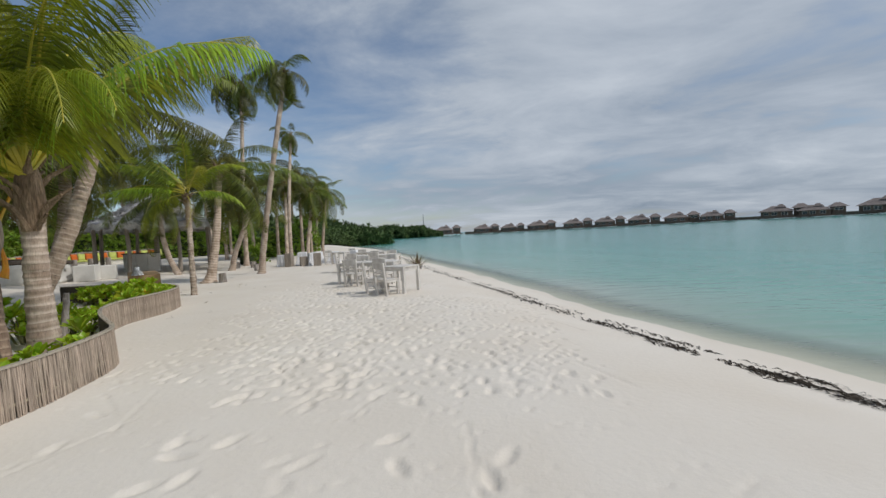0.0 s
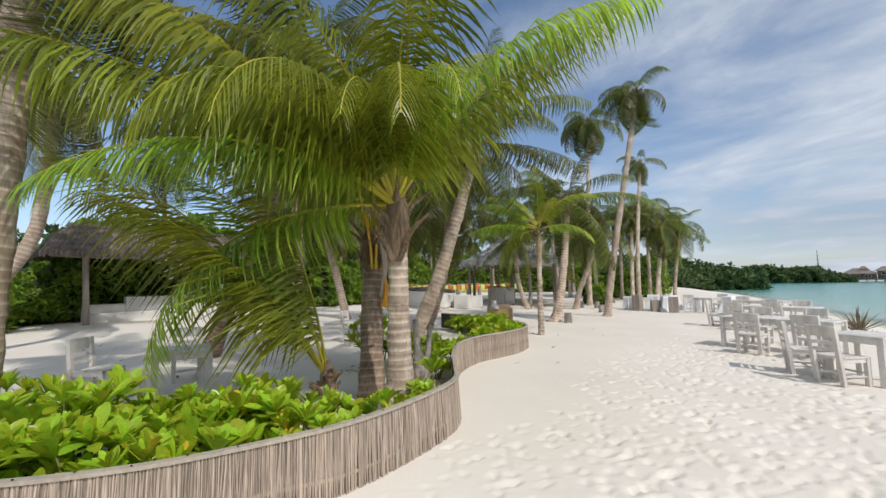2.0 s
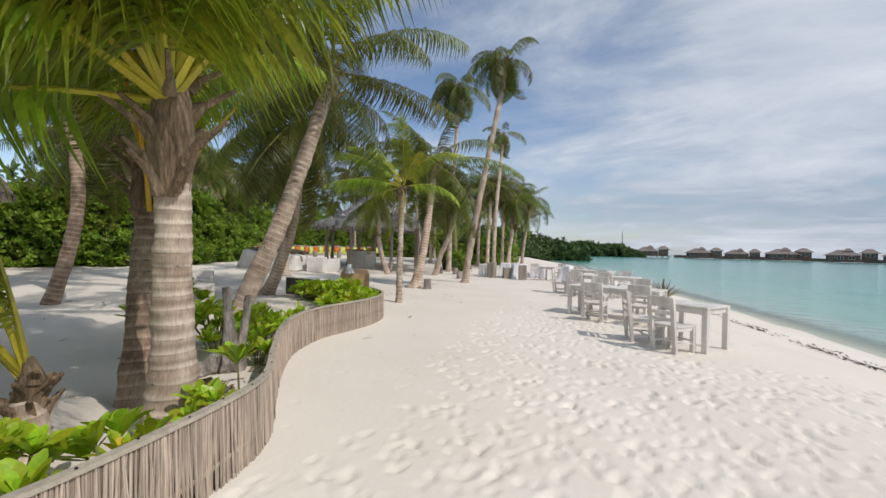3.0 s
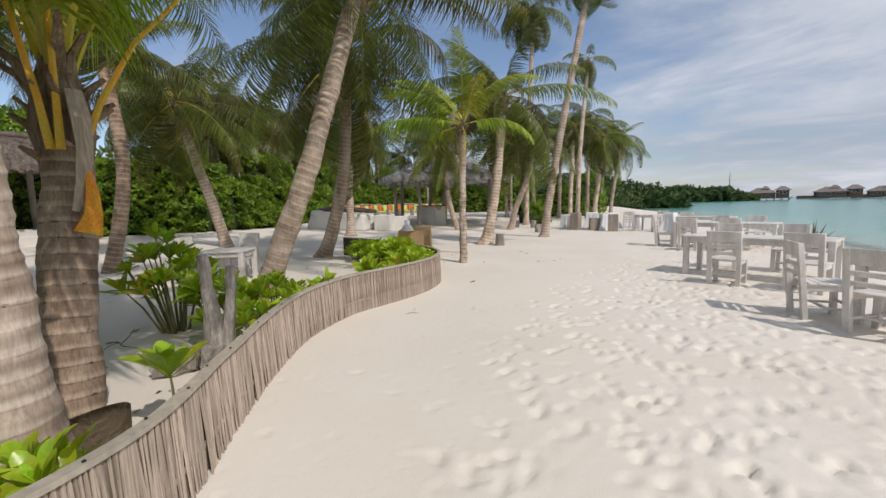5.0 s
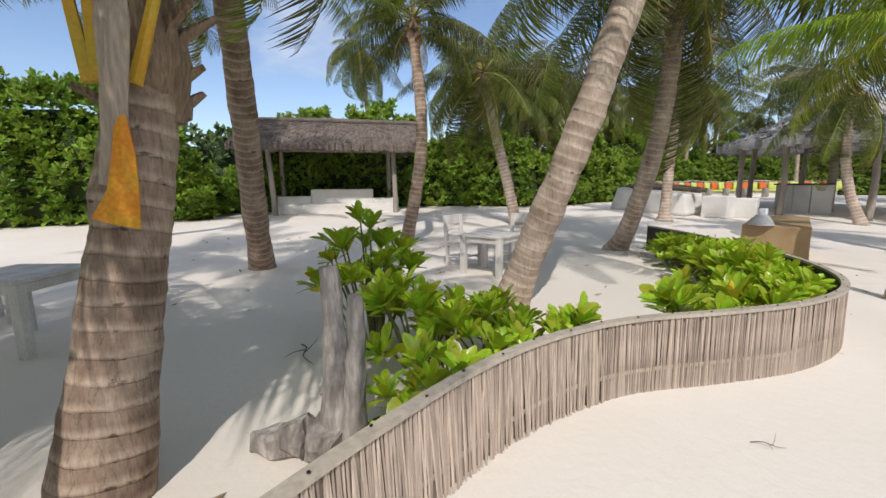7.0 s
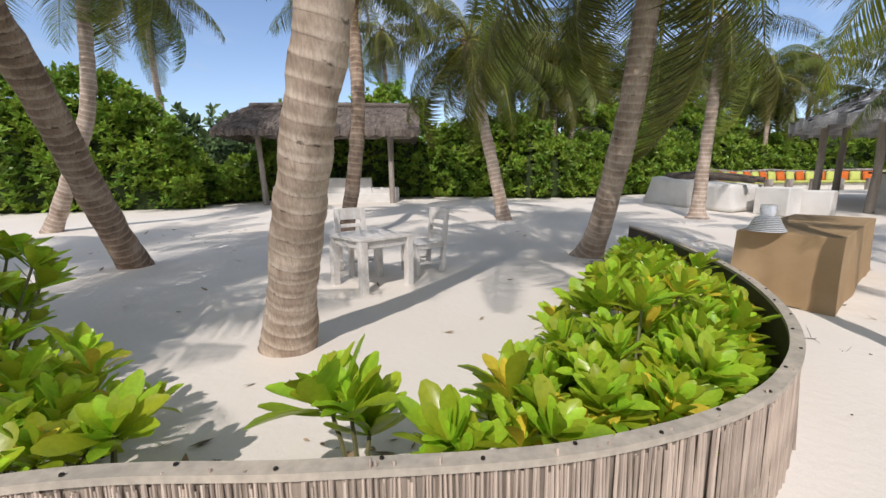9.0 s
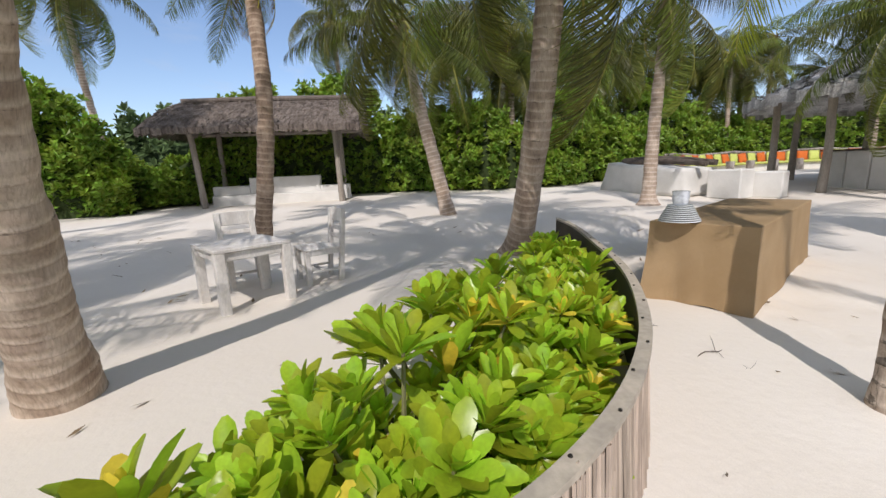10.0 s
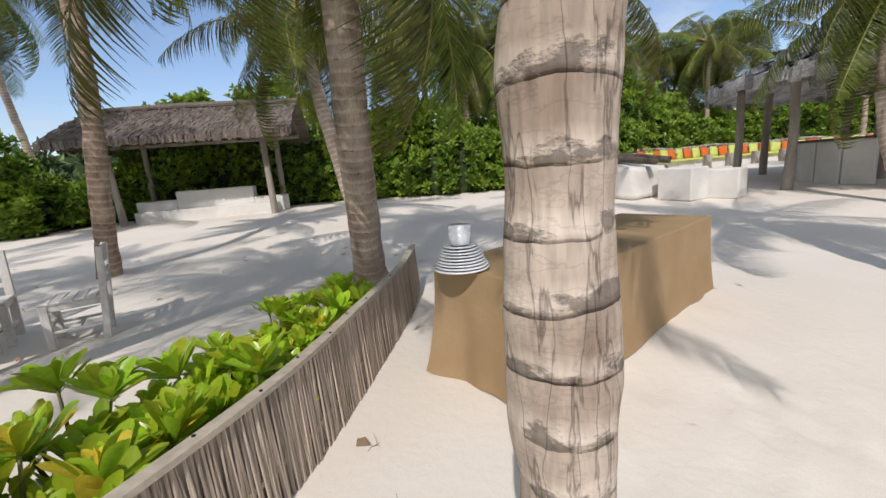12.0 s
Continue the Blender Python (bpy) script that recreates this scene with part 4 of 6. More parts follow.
# palms closing the grove behind
for i, (x, y, h) in enumerate(((-34.0, 24.4, 7.12), (-30.6, 19.6, 6.2), (-29.0, 17.0, 5.6), (-36.4, 27.0, 7.0), (-31.49, 34.21, 8.55), (-35.13, 30.29, 8.07), (-28.18, 14.28, 7.12), (-17.75, 26.85, 8.07), (-26.2, 9.78, 7.41), (-35.86, 22.35, 8.55), (-27.91, 3.34, 8.36),
                               (-25.4, 10.9, 5.6), (-26.2, 13.4, 5.8), (-27.0, 15.6, 5.6), (-32.6, 20.6, 5.6), (-19.4, 29.2, 5.6), (-33.8, 27.8, 5.8), (-17.0, 31.0, 5.6), (-34.6, 33.4, 5.8), (-32.6, 37.6, 6.0), (-22.6, 9.2, 5.3), (-24.6, 11.6, 6.4), (-25.8, 12.4, 5.0))):
    lx, ly = R.uniform(-0.8, 0.8), R.uniform(-0.8, 0.8)
    z = land_z(x, y)
    palm([(x, y, z), (x + lx * 0.2, y + ly * 0.2, z + h * 0.3), (x + lx * 0.6, y + ly * 0.6, z + h * 0.65), (x + lx, y + ly, z + h)], 0.15, 0.11, 15, R.uniform(0.95, 1.2), 140 + i,
         "coconut palm in the thick of the grove", 1.4, -60, 65, 3, 0.5, group="palms at the back of the grove")


# ---- shrubs ----
def leaf_points(base, out, up, ln, wd, r, fold=0.25, curl=0.35, segs=7):
    """A broad blunt leaf, widest near its tip, folded along its rib and curling down."""
    side = out.cross(up).normalized()
    rows, p, d = [], base.copy(), out.copy()
    for k in range(segs + 1):
        f = k / segs
        w = wd * (0.14 + 1.0 * f ** 0.85) if f < 0.7 else wd * (0.88) * math.sqrt(max(0.0, 1 - ((f - 0.7) / 0.31) ** 2))
        rows.append((p - side * w + up * w * fold, p, p + side * w + up * w * fold))
        d = (d - up * curl / segs).normalized()
        p = p + d * ln / segs
    return rows


def rosette_mesh(seed, leaf, per=17, yellow=0.0):
    """A whorl of broad leaves round the end of a shoot, pointing up along z."""
    r = random.Random(seed)
    verts, faces, mats = [], [], []
    for j in range(per):
        f = j / per
        an = j * 2.4
        rad = Vector((math.cos(an), math.sin(an), 0))
        el = radians(84 - 60 * f + r.uniform(-14, 14))
        up0 = Vector((0, 0, 1))
        out = (rad * math.cos(el) + up0 * math.sin(el)).normalized()
        up = (up0 * math.cos(el) - rad * math.sin(el)).normalized()
        ln = leaf * r.uniform(0.75, 1.15) * (0.65 + 0.5 * min(1, f * 1.8))
        b = len(verts)
        rows = leaf_points(Vector((0, 0, -0.05 * f)), out, up, ln, ln * r.uniform(0.165, 0.225), r, r.uniform(0.1, 0.55), r.uniform(-0.35, 0.65))
        for row in rows:
            verts += list(row)
        mat = 1 if r.random() < yellow else 0
        for k in range(len(rows) - 1):
            o = b + 3 * k
            faces += [(o, o + 1, o + 4, o + 3), (o + 1, o + 2, o + 5, o + 4)]
            mats += [mat, mat]
    return mesh_of("rosette", verts, faces, [M["leaf"], M["yellow_leaf"]], mats, True)


ROSETTES = [rosette_mesh(1, 0.175, 19), rosette_mesh(2, 0.165, 21), rosette_mesh(3, 0.185, 17), rosette_mesh(4, 0.155, 20), rosette_mesh(5, 0.175, 17, 0.25)]
KINDS = ((7, 0.30, 0.50, 1.0), (10, 0.38, 0.58, 1.0), (5, 0.22, 0.40, 1.05), (14, 0.42, 0.72, 0.95), (3, 0.09, 0.46, 1.35), (5, 0.2, 0.5, 1.2), (26, 0.38, 1.0, 0.92), (1, 0.0, 0.52, 1.5))


def shrub(kind, m, seed, label):
    """A loose shrub: forking stems, each with a whorl of leaves at its end."""
    n, spread, height, big = KINDS[kind]
    r = random.Random(seed)
    ob = thing("beach_shrub", m, label, "shrub", "shrubs of the planter")
    bm = bmesh.new()
    for i in range(n):
        a, d = i * 2.4 + r.uniform(-0.4, 0.4), spread * math.sqrt((i + 0.3) / n) * r.uniform(0.8, 1.1)
        q = d / max(spread, 0.01)
        c = Vector((math.cos(a) * d, math.sin(a) * d, height * r.uniform(0.55, 1.0) * (1 - 0.35 * q * q * (n > 5))))
        w = m @ c
        e = near_edge(w.x, w.y)
        short = 0.19 - (e[0] - Vector((w.x, w.y, 0))).dot(e[2])
        if short > 0 and w.z < RIM + 0.1:              # keep low shoots off the fence
            c -= m.to_3x3().inverted() @ (e[2] * short)
        ax = (Vector((math.cos(a), math.sin(a), 0)) * 0.5 * q + Vector((r.uniform(-.2, .2), r.uniform(-.2, .2), 1))).normalized()
        foot = Vector((c.x * 0.3, c.y * 0.3, 0))
        tube(bm, [foot, foot.lerp(c, 0.5) + Vector((0, 0, 0.05)), c], [0.012, 0.009, 0.006], 5)
        rot = ax.to_track_quat("Z", "Y").to_matrix().to_4x4() @ Matrix.Rotation(r.uniform(0, 6.28), 4, "Z")
        me = ROSETTES[4] if r.random() < 0.1 else ROSETTES[r.randrange(4)]
        mesh_part("rosette", me, None, ob, loc=Matrix.Translation(c) @ rot @ Matrix.Scale(big * r.uniform(0.7, 1.15), 4))
    part("stem", bm, M["stem"], ob, "thin green-brown forking stem")
    return ob


# stretches of the bed: fence run (start, end), depth inside the rim, spacing, mesh choice, scale
R = random.Random(21)
frames_all = edge_frames(0.1)


def near_edge(x, y):
    """The fence place nearest to a y on the plan."""
    return min(frames_all, key=lambda q: (q[0].x - x) ** 2 + (q[0].y - y) ** 2)


def plant(x, y, kind, k, label="glossy bright green beach shrub with broad blunt leaves"):
    q = near_edge(x, y)
    gap = (q[0] - Vector((x, y, 0))).dot(q[2])
    want = (0.34, 0.4, 0.28, 0.48, 0.2, 0.28, 0.42, 0.2)[kind] * k
    if gap < want:
        x, y = x - q[2].x * (want - gap), y - q[2].y * (want - gap)
    return shrub(kind, pose(x, y, land_z(x, y) - 0.02, R.uniform(-6, 6), R.uniform(-6, 6), R.uniform(0, 360)) @ Matrix.Scale(k, 4), R.randrange(9999), label)


def bed(y0, y1, depths, step, kinds, k0, k1, x_from=None):
    """Shrubs inside the fence between two y of the plan."""
    run = [q for q in frames_all if y0 <= q[0].y <= y1 and (x_from is None or q[0].x < x_from)]
    for dep in depths:
        s = R.uniform(0, step)
        for q, nxt in zip(run, run[1:]):
            s += (nxt[0] - q[0]).length
            if s > step:
                s -= step * R.uniform(0.85, 1.2)
                p = q[0] - q[2] * (dep + R.uniform(-0.1, 0.1))
                plant(p.x, p.y, R.choice(kinds), R.uniform(k0, k1))


bed(-1.3, 2.6, (0.5, 0.95, 1.5), 0.4, (0, 1, 1, 2), 1.05, 1.35)
bed(2.6, 3.4, (0.4, 0.95), 0.45, (0, 2, 5), 0.85, 1.05)
bed(8.7, 10.4, (0.3,), 0.3, (0, 5, 1), 0.9, 1.1, x_from=-6.1)
for x, y, kd, k in ((-3.42, 3.75, 5, 0.9), (-4.04, 4.34, 7, 1.0), (-4.95, 5.5, 0, 0.9),      # round the palm's foot and past it
                    (-5.55, 5.95, 2, 0.95), (-5.75, 5.6, 0, 1.1), (-6.72, 4.98, 6, 1.2), (-6.35, 5.35, 1, 1.2), (-6.6, 5.6, 0, 1.1), (-6.05, 5.9, 1, 1.05), (-5.95, 6.28, 2, 1.05), (-6.4, 6.1, 0, 0.95), (-6.1, 6.5, 4, 1.1),
                    (-6.23, 7.5, 4, 1.15), (-6.22, 7.85, 4, 0.9), (-6.18, 8.23, 5, 1.0),
                    (-6.4, 8.54, 1, 1.05), (-6.48, 8.14, 2, 0.9), (-6.73, 8.74, 3, 1.1), (-6.86, 8.34, 0, 1.0), (-6.83, 9.14, 1, 1.1), (-7.25, 8.9, 3, 1.15), (-7.31, 9.34, 1, 1.0),
                    (-7.67, 9.1, 1, 1.15), (-7.78, 9.55, 3, 0.95), (-8.2, 9.36, 3, 1.0), (-8.25, 9.86, 0, 0.95), (-8.72, 9.66, 1, 1.0), (-8.77, 10.01, 2, 0.95), (-9.23, 9.77, 3, 0.85),
                    (-9.34, 10.12, 0, 0.85), (-9.75, 9.93, 1, 0.9), (-10.04, 10.18, 2, 0.9), (-10.41, 10.09, 0, 0.8)):
    plant(x, y, kd, k)


# ---- hedge and far woods ----
def leafy_bank(name, line, depth_, height, count, leaf, mat, core, seed, label, category, rough=1.0, zf=land_z):
    """A dense bank of foliage along a line: an uneven core, coloured dark as the shade inside, and loose leaves that
    stand off it.
    """
    r = random.Random(seed)
    pts = [Vector((x, y, 0)) for x, y in line]
    n = max(8, int(sum((b - a).length for a, b in zip(pts, pts[1:])) / max(0.5, leaf * 4)))
    path = spline(pts, n)
    bm = bmesh.new()
    prof = [(0.42, -0.1), (0.5, 0.25), (0.46, 0.6), (0.3, 0.9), (0.0, 1.0), (-0.4, 0.8), (-0.5, -0.1)]
    rows, tops = [], []
    for i, p in enumerate(path):
        d = (path[min(i + 1, n)] - path[max(i - 1, 0)]).normalized()
        o = Vector((d.y, -d.x, 0))
        hh = height * (0.9 + 0.6 * noise.noise(Vector((p.x, p.y, seed)) * 0.5 / max(leaf * 6, 0.6)))
        hh *= min(1.0, 0.3 + 0.7 * min(i, n - i) / (0.12 * n + 1))
        tops.append((p, o, hh))
        z = zf(p.x, p.y)
        rows.append([bm.verts.new(p + o * (a * depth_ * (1 + 0.3 * noise.noise(p * 0.7 + Vector((0, 0, b * 3 + seed))))) + Vector((0, 0, z + hh * b * 0.84))) for a, b in prof])
    for r0, r1 in zip(rows, rows[1:]):
        for k in range(len(prof) - 1):
            bm.faces.new((r0[k], r1[k], r1[k + 1], r0[k + 1]))
    bmesh.ops.recalc_face_normals(bm, faces=bm.faces)
    ob = thing(name, Matrix(), label, category, kind="stuff")
    part("core", bm, core, ob, "solid core coloured dark as the shade behind the leaves", smooth=True)
    verts, faces = [], []
    for _ in range(count // 5):
        u = r.uniform(0, len(rows) - 1.001)
        k = int(u)
        p, o, hh = tops[k]
        p = p.lerp(tops[k + 1][0], u - k)
        s = r.uniform(0, 1) ** 0.8 * 4.4
        j = min(int(s), 4)
        a0, b0 = prof[j]
        a1, b1 = prof[j + 1]
        a, b = a0 + (a1 - a0) * (s - j), b0 + (b1 - b0) * (s - j)
        bulge = rough * (noise.noise(Vector((p.x, p.y, b * hh + seed)) * 0.9 / max(1, leaf * 3)) + 0.5 * noise.noise(Vector((p.x, p.y, b * hh + seed)) * 2.3 / max(1, leaf * 3)))
        c = p + o * (a * depth_ + (0.2 + 0.8 * bulge) * (1 if a > 0 else -1) * (depth_ * 0.35) + r.gauss(0, leaf * 0.9)) + Vector((0, 0, zf(p.x, p.y) + max(0.1, hh * b * (1 + 0.05 * bulge) + r.gauss(0.0, leaf * 0.7))))
        shoot = (o * r.uniform(0.1, 1.0) * (1 if a > -0.2 else -1) + Vector((r.gauss(0, 0.35), r.gauss(0, 0.35), r.uniform(0.3, 1.1)))).normalized()
        x_dir = shoot.orthogonal().normalized()
        y_dir = shoot.cross(x_dir)
        for i in range(7):                             # a whorl of leaves at the end of each shoot
            w0 = i * 2.4 + r.uniform(-0.3, 0.3)
            rad = x_dir * math.cos(w0) + y_dir * math.sin(w0)
            el = radians(75 - 10 * i + r.uniform(-12, 12))
            t = rad * math.cos(el) + shoot * math.sin(el)
            nrm = shoot * math.cos(el) - rad * math.sin(el)
            w = nrm.cross(t)
            ln = leaf * r.uniform(0.75, 1.3)
            q = len(verts)
            verts += [c, c + t * ln * 0.6 + w * ln * 0.23 + nrm * ln * 0.06, c + t * ln - nrm * ln * 0.12, c + t * ln * 0.6 - w * ln * 0.23 + nrm * ln * 0.06]
            faces.append((q, q + 1, q + 2, q + 3))
    lv = mesh_part("leaves", mesh_of("leaves", verts, faces), mat, ob)
    lv["kind"] = "stuff"
    return ob


HEDGE = "dense green beach-cabbage hedge closing the back of the grove"
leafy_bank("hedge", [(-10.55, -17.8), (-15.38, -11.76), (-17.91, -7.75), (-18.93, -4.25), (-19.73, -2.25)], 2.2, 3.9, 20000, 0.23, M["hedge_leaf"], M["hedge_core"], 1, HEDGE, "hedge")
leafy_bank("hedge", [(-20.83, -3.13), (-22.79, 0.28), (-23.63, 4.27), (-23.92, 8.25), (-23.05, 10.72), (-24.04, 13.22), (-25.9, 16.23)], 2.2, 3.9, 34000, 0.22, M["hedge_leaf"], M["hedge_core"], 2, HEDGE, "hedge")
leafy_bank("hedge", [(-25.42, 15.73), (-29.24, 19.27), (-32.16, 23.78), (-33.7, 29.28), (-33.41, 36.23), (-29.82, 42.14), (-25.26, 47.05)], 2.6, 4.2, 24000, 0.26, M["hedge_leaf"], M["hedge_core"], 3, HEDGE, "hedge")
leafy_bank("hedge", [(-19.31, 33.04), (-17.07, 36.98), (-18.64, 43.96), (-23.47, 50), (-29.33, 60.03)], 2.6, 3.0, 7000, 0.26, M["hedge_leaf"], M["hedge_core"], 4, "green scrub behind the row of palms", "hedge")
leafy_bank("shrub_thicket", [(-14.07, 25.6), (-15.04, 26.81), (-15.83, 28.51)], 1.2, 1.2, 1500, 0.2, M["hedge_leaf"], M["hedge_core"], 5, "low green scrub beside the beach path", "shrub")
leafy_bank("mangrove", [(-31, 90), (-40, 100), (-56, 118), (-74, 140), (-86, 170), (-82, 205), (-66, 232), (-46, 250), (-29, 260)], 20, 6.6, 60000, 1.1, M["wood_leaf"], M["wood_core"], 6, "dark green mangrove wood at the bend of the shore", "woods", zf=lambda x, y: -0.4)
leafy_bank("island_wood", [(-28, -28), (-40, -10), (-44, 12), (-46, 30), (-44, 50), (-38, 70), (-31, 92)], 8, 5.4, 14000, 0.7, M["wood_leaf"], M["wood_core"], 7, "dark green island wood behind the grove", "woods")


# ---- chairs and tables ----
def turned(x, y, yaw, z=None, tilt=0.0):
    return pose(x, y, land_z(x, y) - 0.015 if z is None else z, tilt, 0, yaw)


def rung(bm, a, b, w, d):
    """A straight bar between two points."""
    a, b = Vector(a), Vector(b)
    box(bm, (a + b) / 2, (w, d, (b - a).length), (b - a).to_track_quat("Z", "Y").to_matrix().to_4x4(), 0.004)


def bar(name, parent, a, b, w, d, mat=None):
    bm = bmesh.new()
    rung(bm, a, b, w, d)
    return part(name, bm, mat or M["white_wood"], parent)


def slab(name, parent, c, s, mat=None, bev=0.006, m=None, label=""):
    bm = bmesh.new()
    box(bm, c, s, m, bev)
    return part(name, bm, mat or M["white_wood"], parent, label)


def dining_chair(m):
    """Sturdy square-section chair facing +y."""
    ob = thing("dining_chair", m, "whitewashed wooden dining chair with a slatted back", "chair", "chairs on the sand")
    w, d = 0.40, 0.40
    for sx in (-1, 1):
        bar("leg", ob, (sx * w / 2, d / 2, 0), (sx * w / 2, d / 2, 0.42), 0.066, 0.06)
        bar("back_post", ob, (sx * w / 2, -d / 2, 0), (sx * w / 2, -d / 2 - 0.09, 0.90), 0.066, 0.055)
        bar("stretcher", ob, (sx * w / 2, -d / 2, 0.16), (sx * w / 2, d / 2, 0.16), 0.035, 0.025)
        bar("side_rail", ob, (sx * w / 2, -d / 2 - 0.02, 0.395), (sx * w / 2, d / 2, 0.395), 0.03, 0.07)
    bar("stretcher", ob, (-w / 2, 0, 0.155), (w / 2, 0, 0.155), 0.035, 0.025)
    bar("stretcher", ob, (-w / 2, d / 2, 0.2), (w / 2, d / 2, 0.2), 0.035, 0.025)
    for k in range(5):
        slab("seat_slat", ob, (0, -d / 2 + 0.05 + k * 0.086, 0.437), (w + 0.07, 0.08, 0.024))
    for z, h in ((0.82, 0.17), (0.65, 0.055), (0.545, 0.05)):
        y = -d / 2 - 0.1 * z / 0.9
        slab("back_slat", ob, (0, y, z), (w + 0.005, 0.026, h), m=Euler((radians(6), 0, 0)).to_matrix().to_4x4())
    return ob


def dining_table(m, lx, ly, h, label, planks=5, leg=0.085):
    ob = thing("dining_table", m, label, "table", "tables on the sand")
    for i in range(planks):
        w = ly / planks
        slab("tabletop_plank", ob, (0, -ly / 2 + w * (i + 0.5), h - 0.02), (lx, w - 0.006, 0.036))
    for sx in (-1, 1):
        for sy in (-1, 1):
            bar("leg", ob, (sx * (lx / 2 - leg * 0.55), sy * (ly / 2 - leg * 0.55), 0), (sx * (lx / 2 - leg * 0.55), sy * (ly / 2 - leg * 0.55), h - 0.039), leg, leg)
        slab("apron", ob, (sx * (lx / 2 - leg * 0.55), 0, h - 0.085), (0.03, ly - leg * 2.2, 0.085))
        slab("apron", ob, (0, sx * (ly / 2 - leg * 0.55), h - 0.085), (lx - leg * 2.2, 0.03, 0.085))
    return ob


chair = dining_chair(turned(-0.62, 9.62, -35))
for x, y, a in ((-1.12, 10.12, -70), (-2.25, 11.75, -4), (-1.25, 11.8, -14), (-2.55, 13.6, 178), (-1.55, 13.7, 172), (-3.75, 16.55, -8), (-2.85, 16.75, -2), (-3.4, 18.3, 176), (-2.5, 18.4, 183),
                (-4.6, 17.4, -85), (-7.6, 23.2, 20), (-10.45, 7.2, -143), (-10.35, 6.3, -50), (-8.15, 1.95, -96), (-7.7, 0.75, -35), (-5.0, 22.0, 10), (-6.6, 24.4, 170)):
    copy_thing(chair, turned(x, y, a))
WT = "square whitewashed plank dining table standing in the sand"
dining_table(turned(-0.34, 10.16, -26), 0.80, 0.78, 0.75, WT)
dining_table(turned(-1.95, 12.65, -8), 2.1, 0.8, 0.75, "long whitewashed plank dining table standing in the sand")
dining_table(turned(-3.1, 17.45, -5), 2.4, 0.85, 0.75, "long whitewashed plank dining table standing in the sand")
dining_table(turned(-6.9, 23.6, -10), 0.9, 0.85, 0.75, WT)
dining_table(turned(-4.3, 21.6, -10), 1.8, 0.8, 0.75, WT)
dining_table(turned(-9.66, 6.66, 138), 0.76, 0.76, 0.66, "square whitewashed table in the dappled shade of the palms", leg=0.09)
dining_table(turned(-7.1, 1.75, -5), 0.78, 0.78, 0.7, "square whitewashed table in the shade behind the planter")


# ---- draped tables of the far dining place ----
def drape(bm, lx, ly, h, flare, folds, depth_, seed, sag=0.0):
    """A cloth that hangs to the ground over a box: flat top, pleated sides."""
    r = random.Random(seed)
    n, rows = 96, 9
    top = []
    grid = []
    for j in range(rows + 1):
        f = j / rows
        ring = []
        for i in range(n):
            u = i / n * 4
            k, t = int(u), u - int(u)
            c = [(-1, -1), (1, -1), (1, 1), (-1, 1), (-1, -1)]
            x, y = c[k][0] * (1 - t) + c[k + 1][0] * t, c[k][1] * (1 - t) + c[k + 1][1] * t
            rr = math.hypot(x, y)
            ang = math.atan2(y, x)
            corner = abs(math.sin(2 * ang)) ** 6
            wave = depth_ * f * (math.sin(ang * folds + seed) + 0.6 * math.sin(ang * folds * 1.7 + 2 * seed)) * (1 - 0.5 * corner)
            k2 = 1 + flare * f * f * (0.4 + 0.9 * corner)
            px, py = x * lx / 2 * k2, y * ly / 2 * k2
            px += x / max(rr, .01) * wave
            py += y / max(rr, .01) * wave
            z = h * (1 - f) - 0.006 * (j == 0)
            ring.append(bm.verts.new((px, py, z + (0.02 * math.sin(ang * 5 + seed) + 0.012 * corner if j == rows else 0))))
        grid.append(ring)
    for r0, r1 in zip(grid, grid[1:]):
        for i in range(n):
            bm.faces.new((r0[i], r1[i], r1[(i + 1) % n], r0[(i + 1) % n]))
    inner = [bm.verts.new((v.co.x * 0.97, v.co.y * 0.97, h)) for v in grid[0]]
    for i in range(n):
        bm.faces.new((inner[i], grid[0][i], grid[0][(i + 1) % n], inner[(i + 1) % n]))
    mid = [bm.verts.new((v.co.x * 0.5, v.co.y * 0.5, h - sag)) for v in inner]
    for i in range(n):
        bm.faces.new((mid[i], inner[i], inner[(i + 1) % n], mid[(i + 1) % n]))
    bm.faces.new(mid)
    bmesh.ops.recalc_face_normals(bm, faces=bm.faces)


for i, (x, y, w, h, fl) in enumerate(((-10.7, 23.6, 0.6, 0.75, 0.2), (-9.6, 23.9, 0.55, 0.85, 0.55), (-8.7, 23.4, 0.5, 0.8, 0.6), (-9.0, 24.8, 0.55, 0.8, 0.5), (-5.8, 22.9, 0.4, 0.85, 1.0), (-7.9, 24.9, 0.6, 0.75, 0.3))):
    bm = bmesh.new()
    drape(bm, w, w, h, fl, 7, 0.04, i + 1)
    ob = part("draped_table", bm, M["cloth"], smooth=True, loc=turned(x, y, 20 * i))
    tagged(ob, "small table under a white cloth that falls to the sand", "table", "white-draped tables")
for i, (x, y, h) in enumerate(((-10.05, 23.0, 0.85), (-8.1, 22.7, 0.8), (-9.2, 23.2, 0.6), (-11.2, 24.6, 0.55))):
    bm = bmesh.new()
    box(bm, (0, 0, h / 2), (0.42, 0.42, h), None, 0.015)
    tagged(part("pedestal", bm, M["post"], loc=turned(x, y, 17 * i)), "grey timber block pedestal standing in the sand", "pedestal", "timber pedestals")
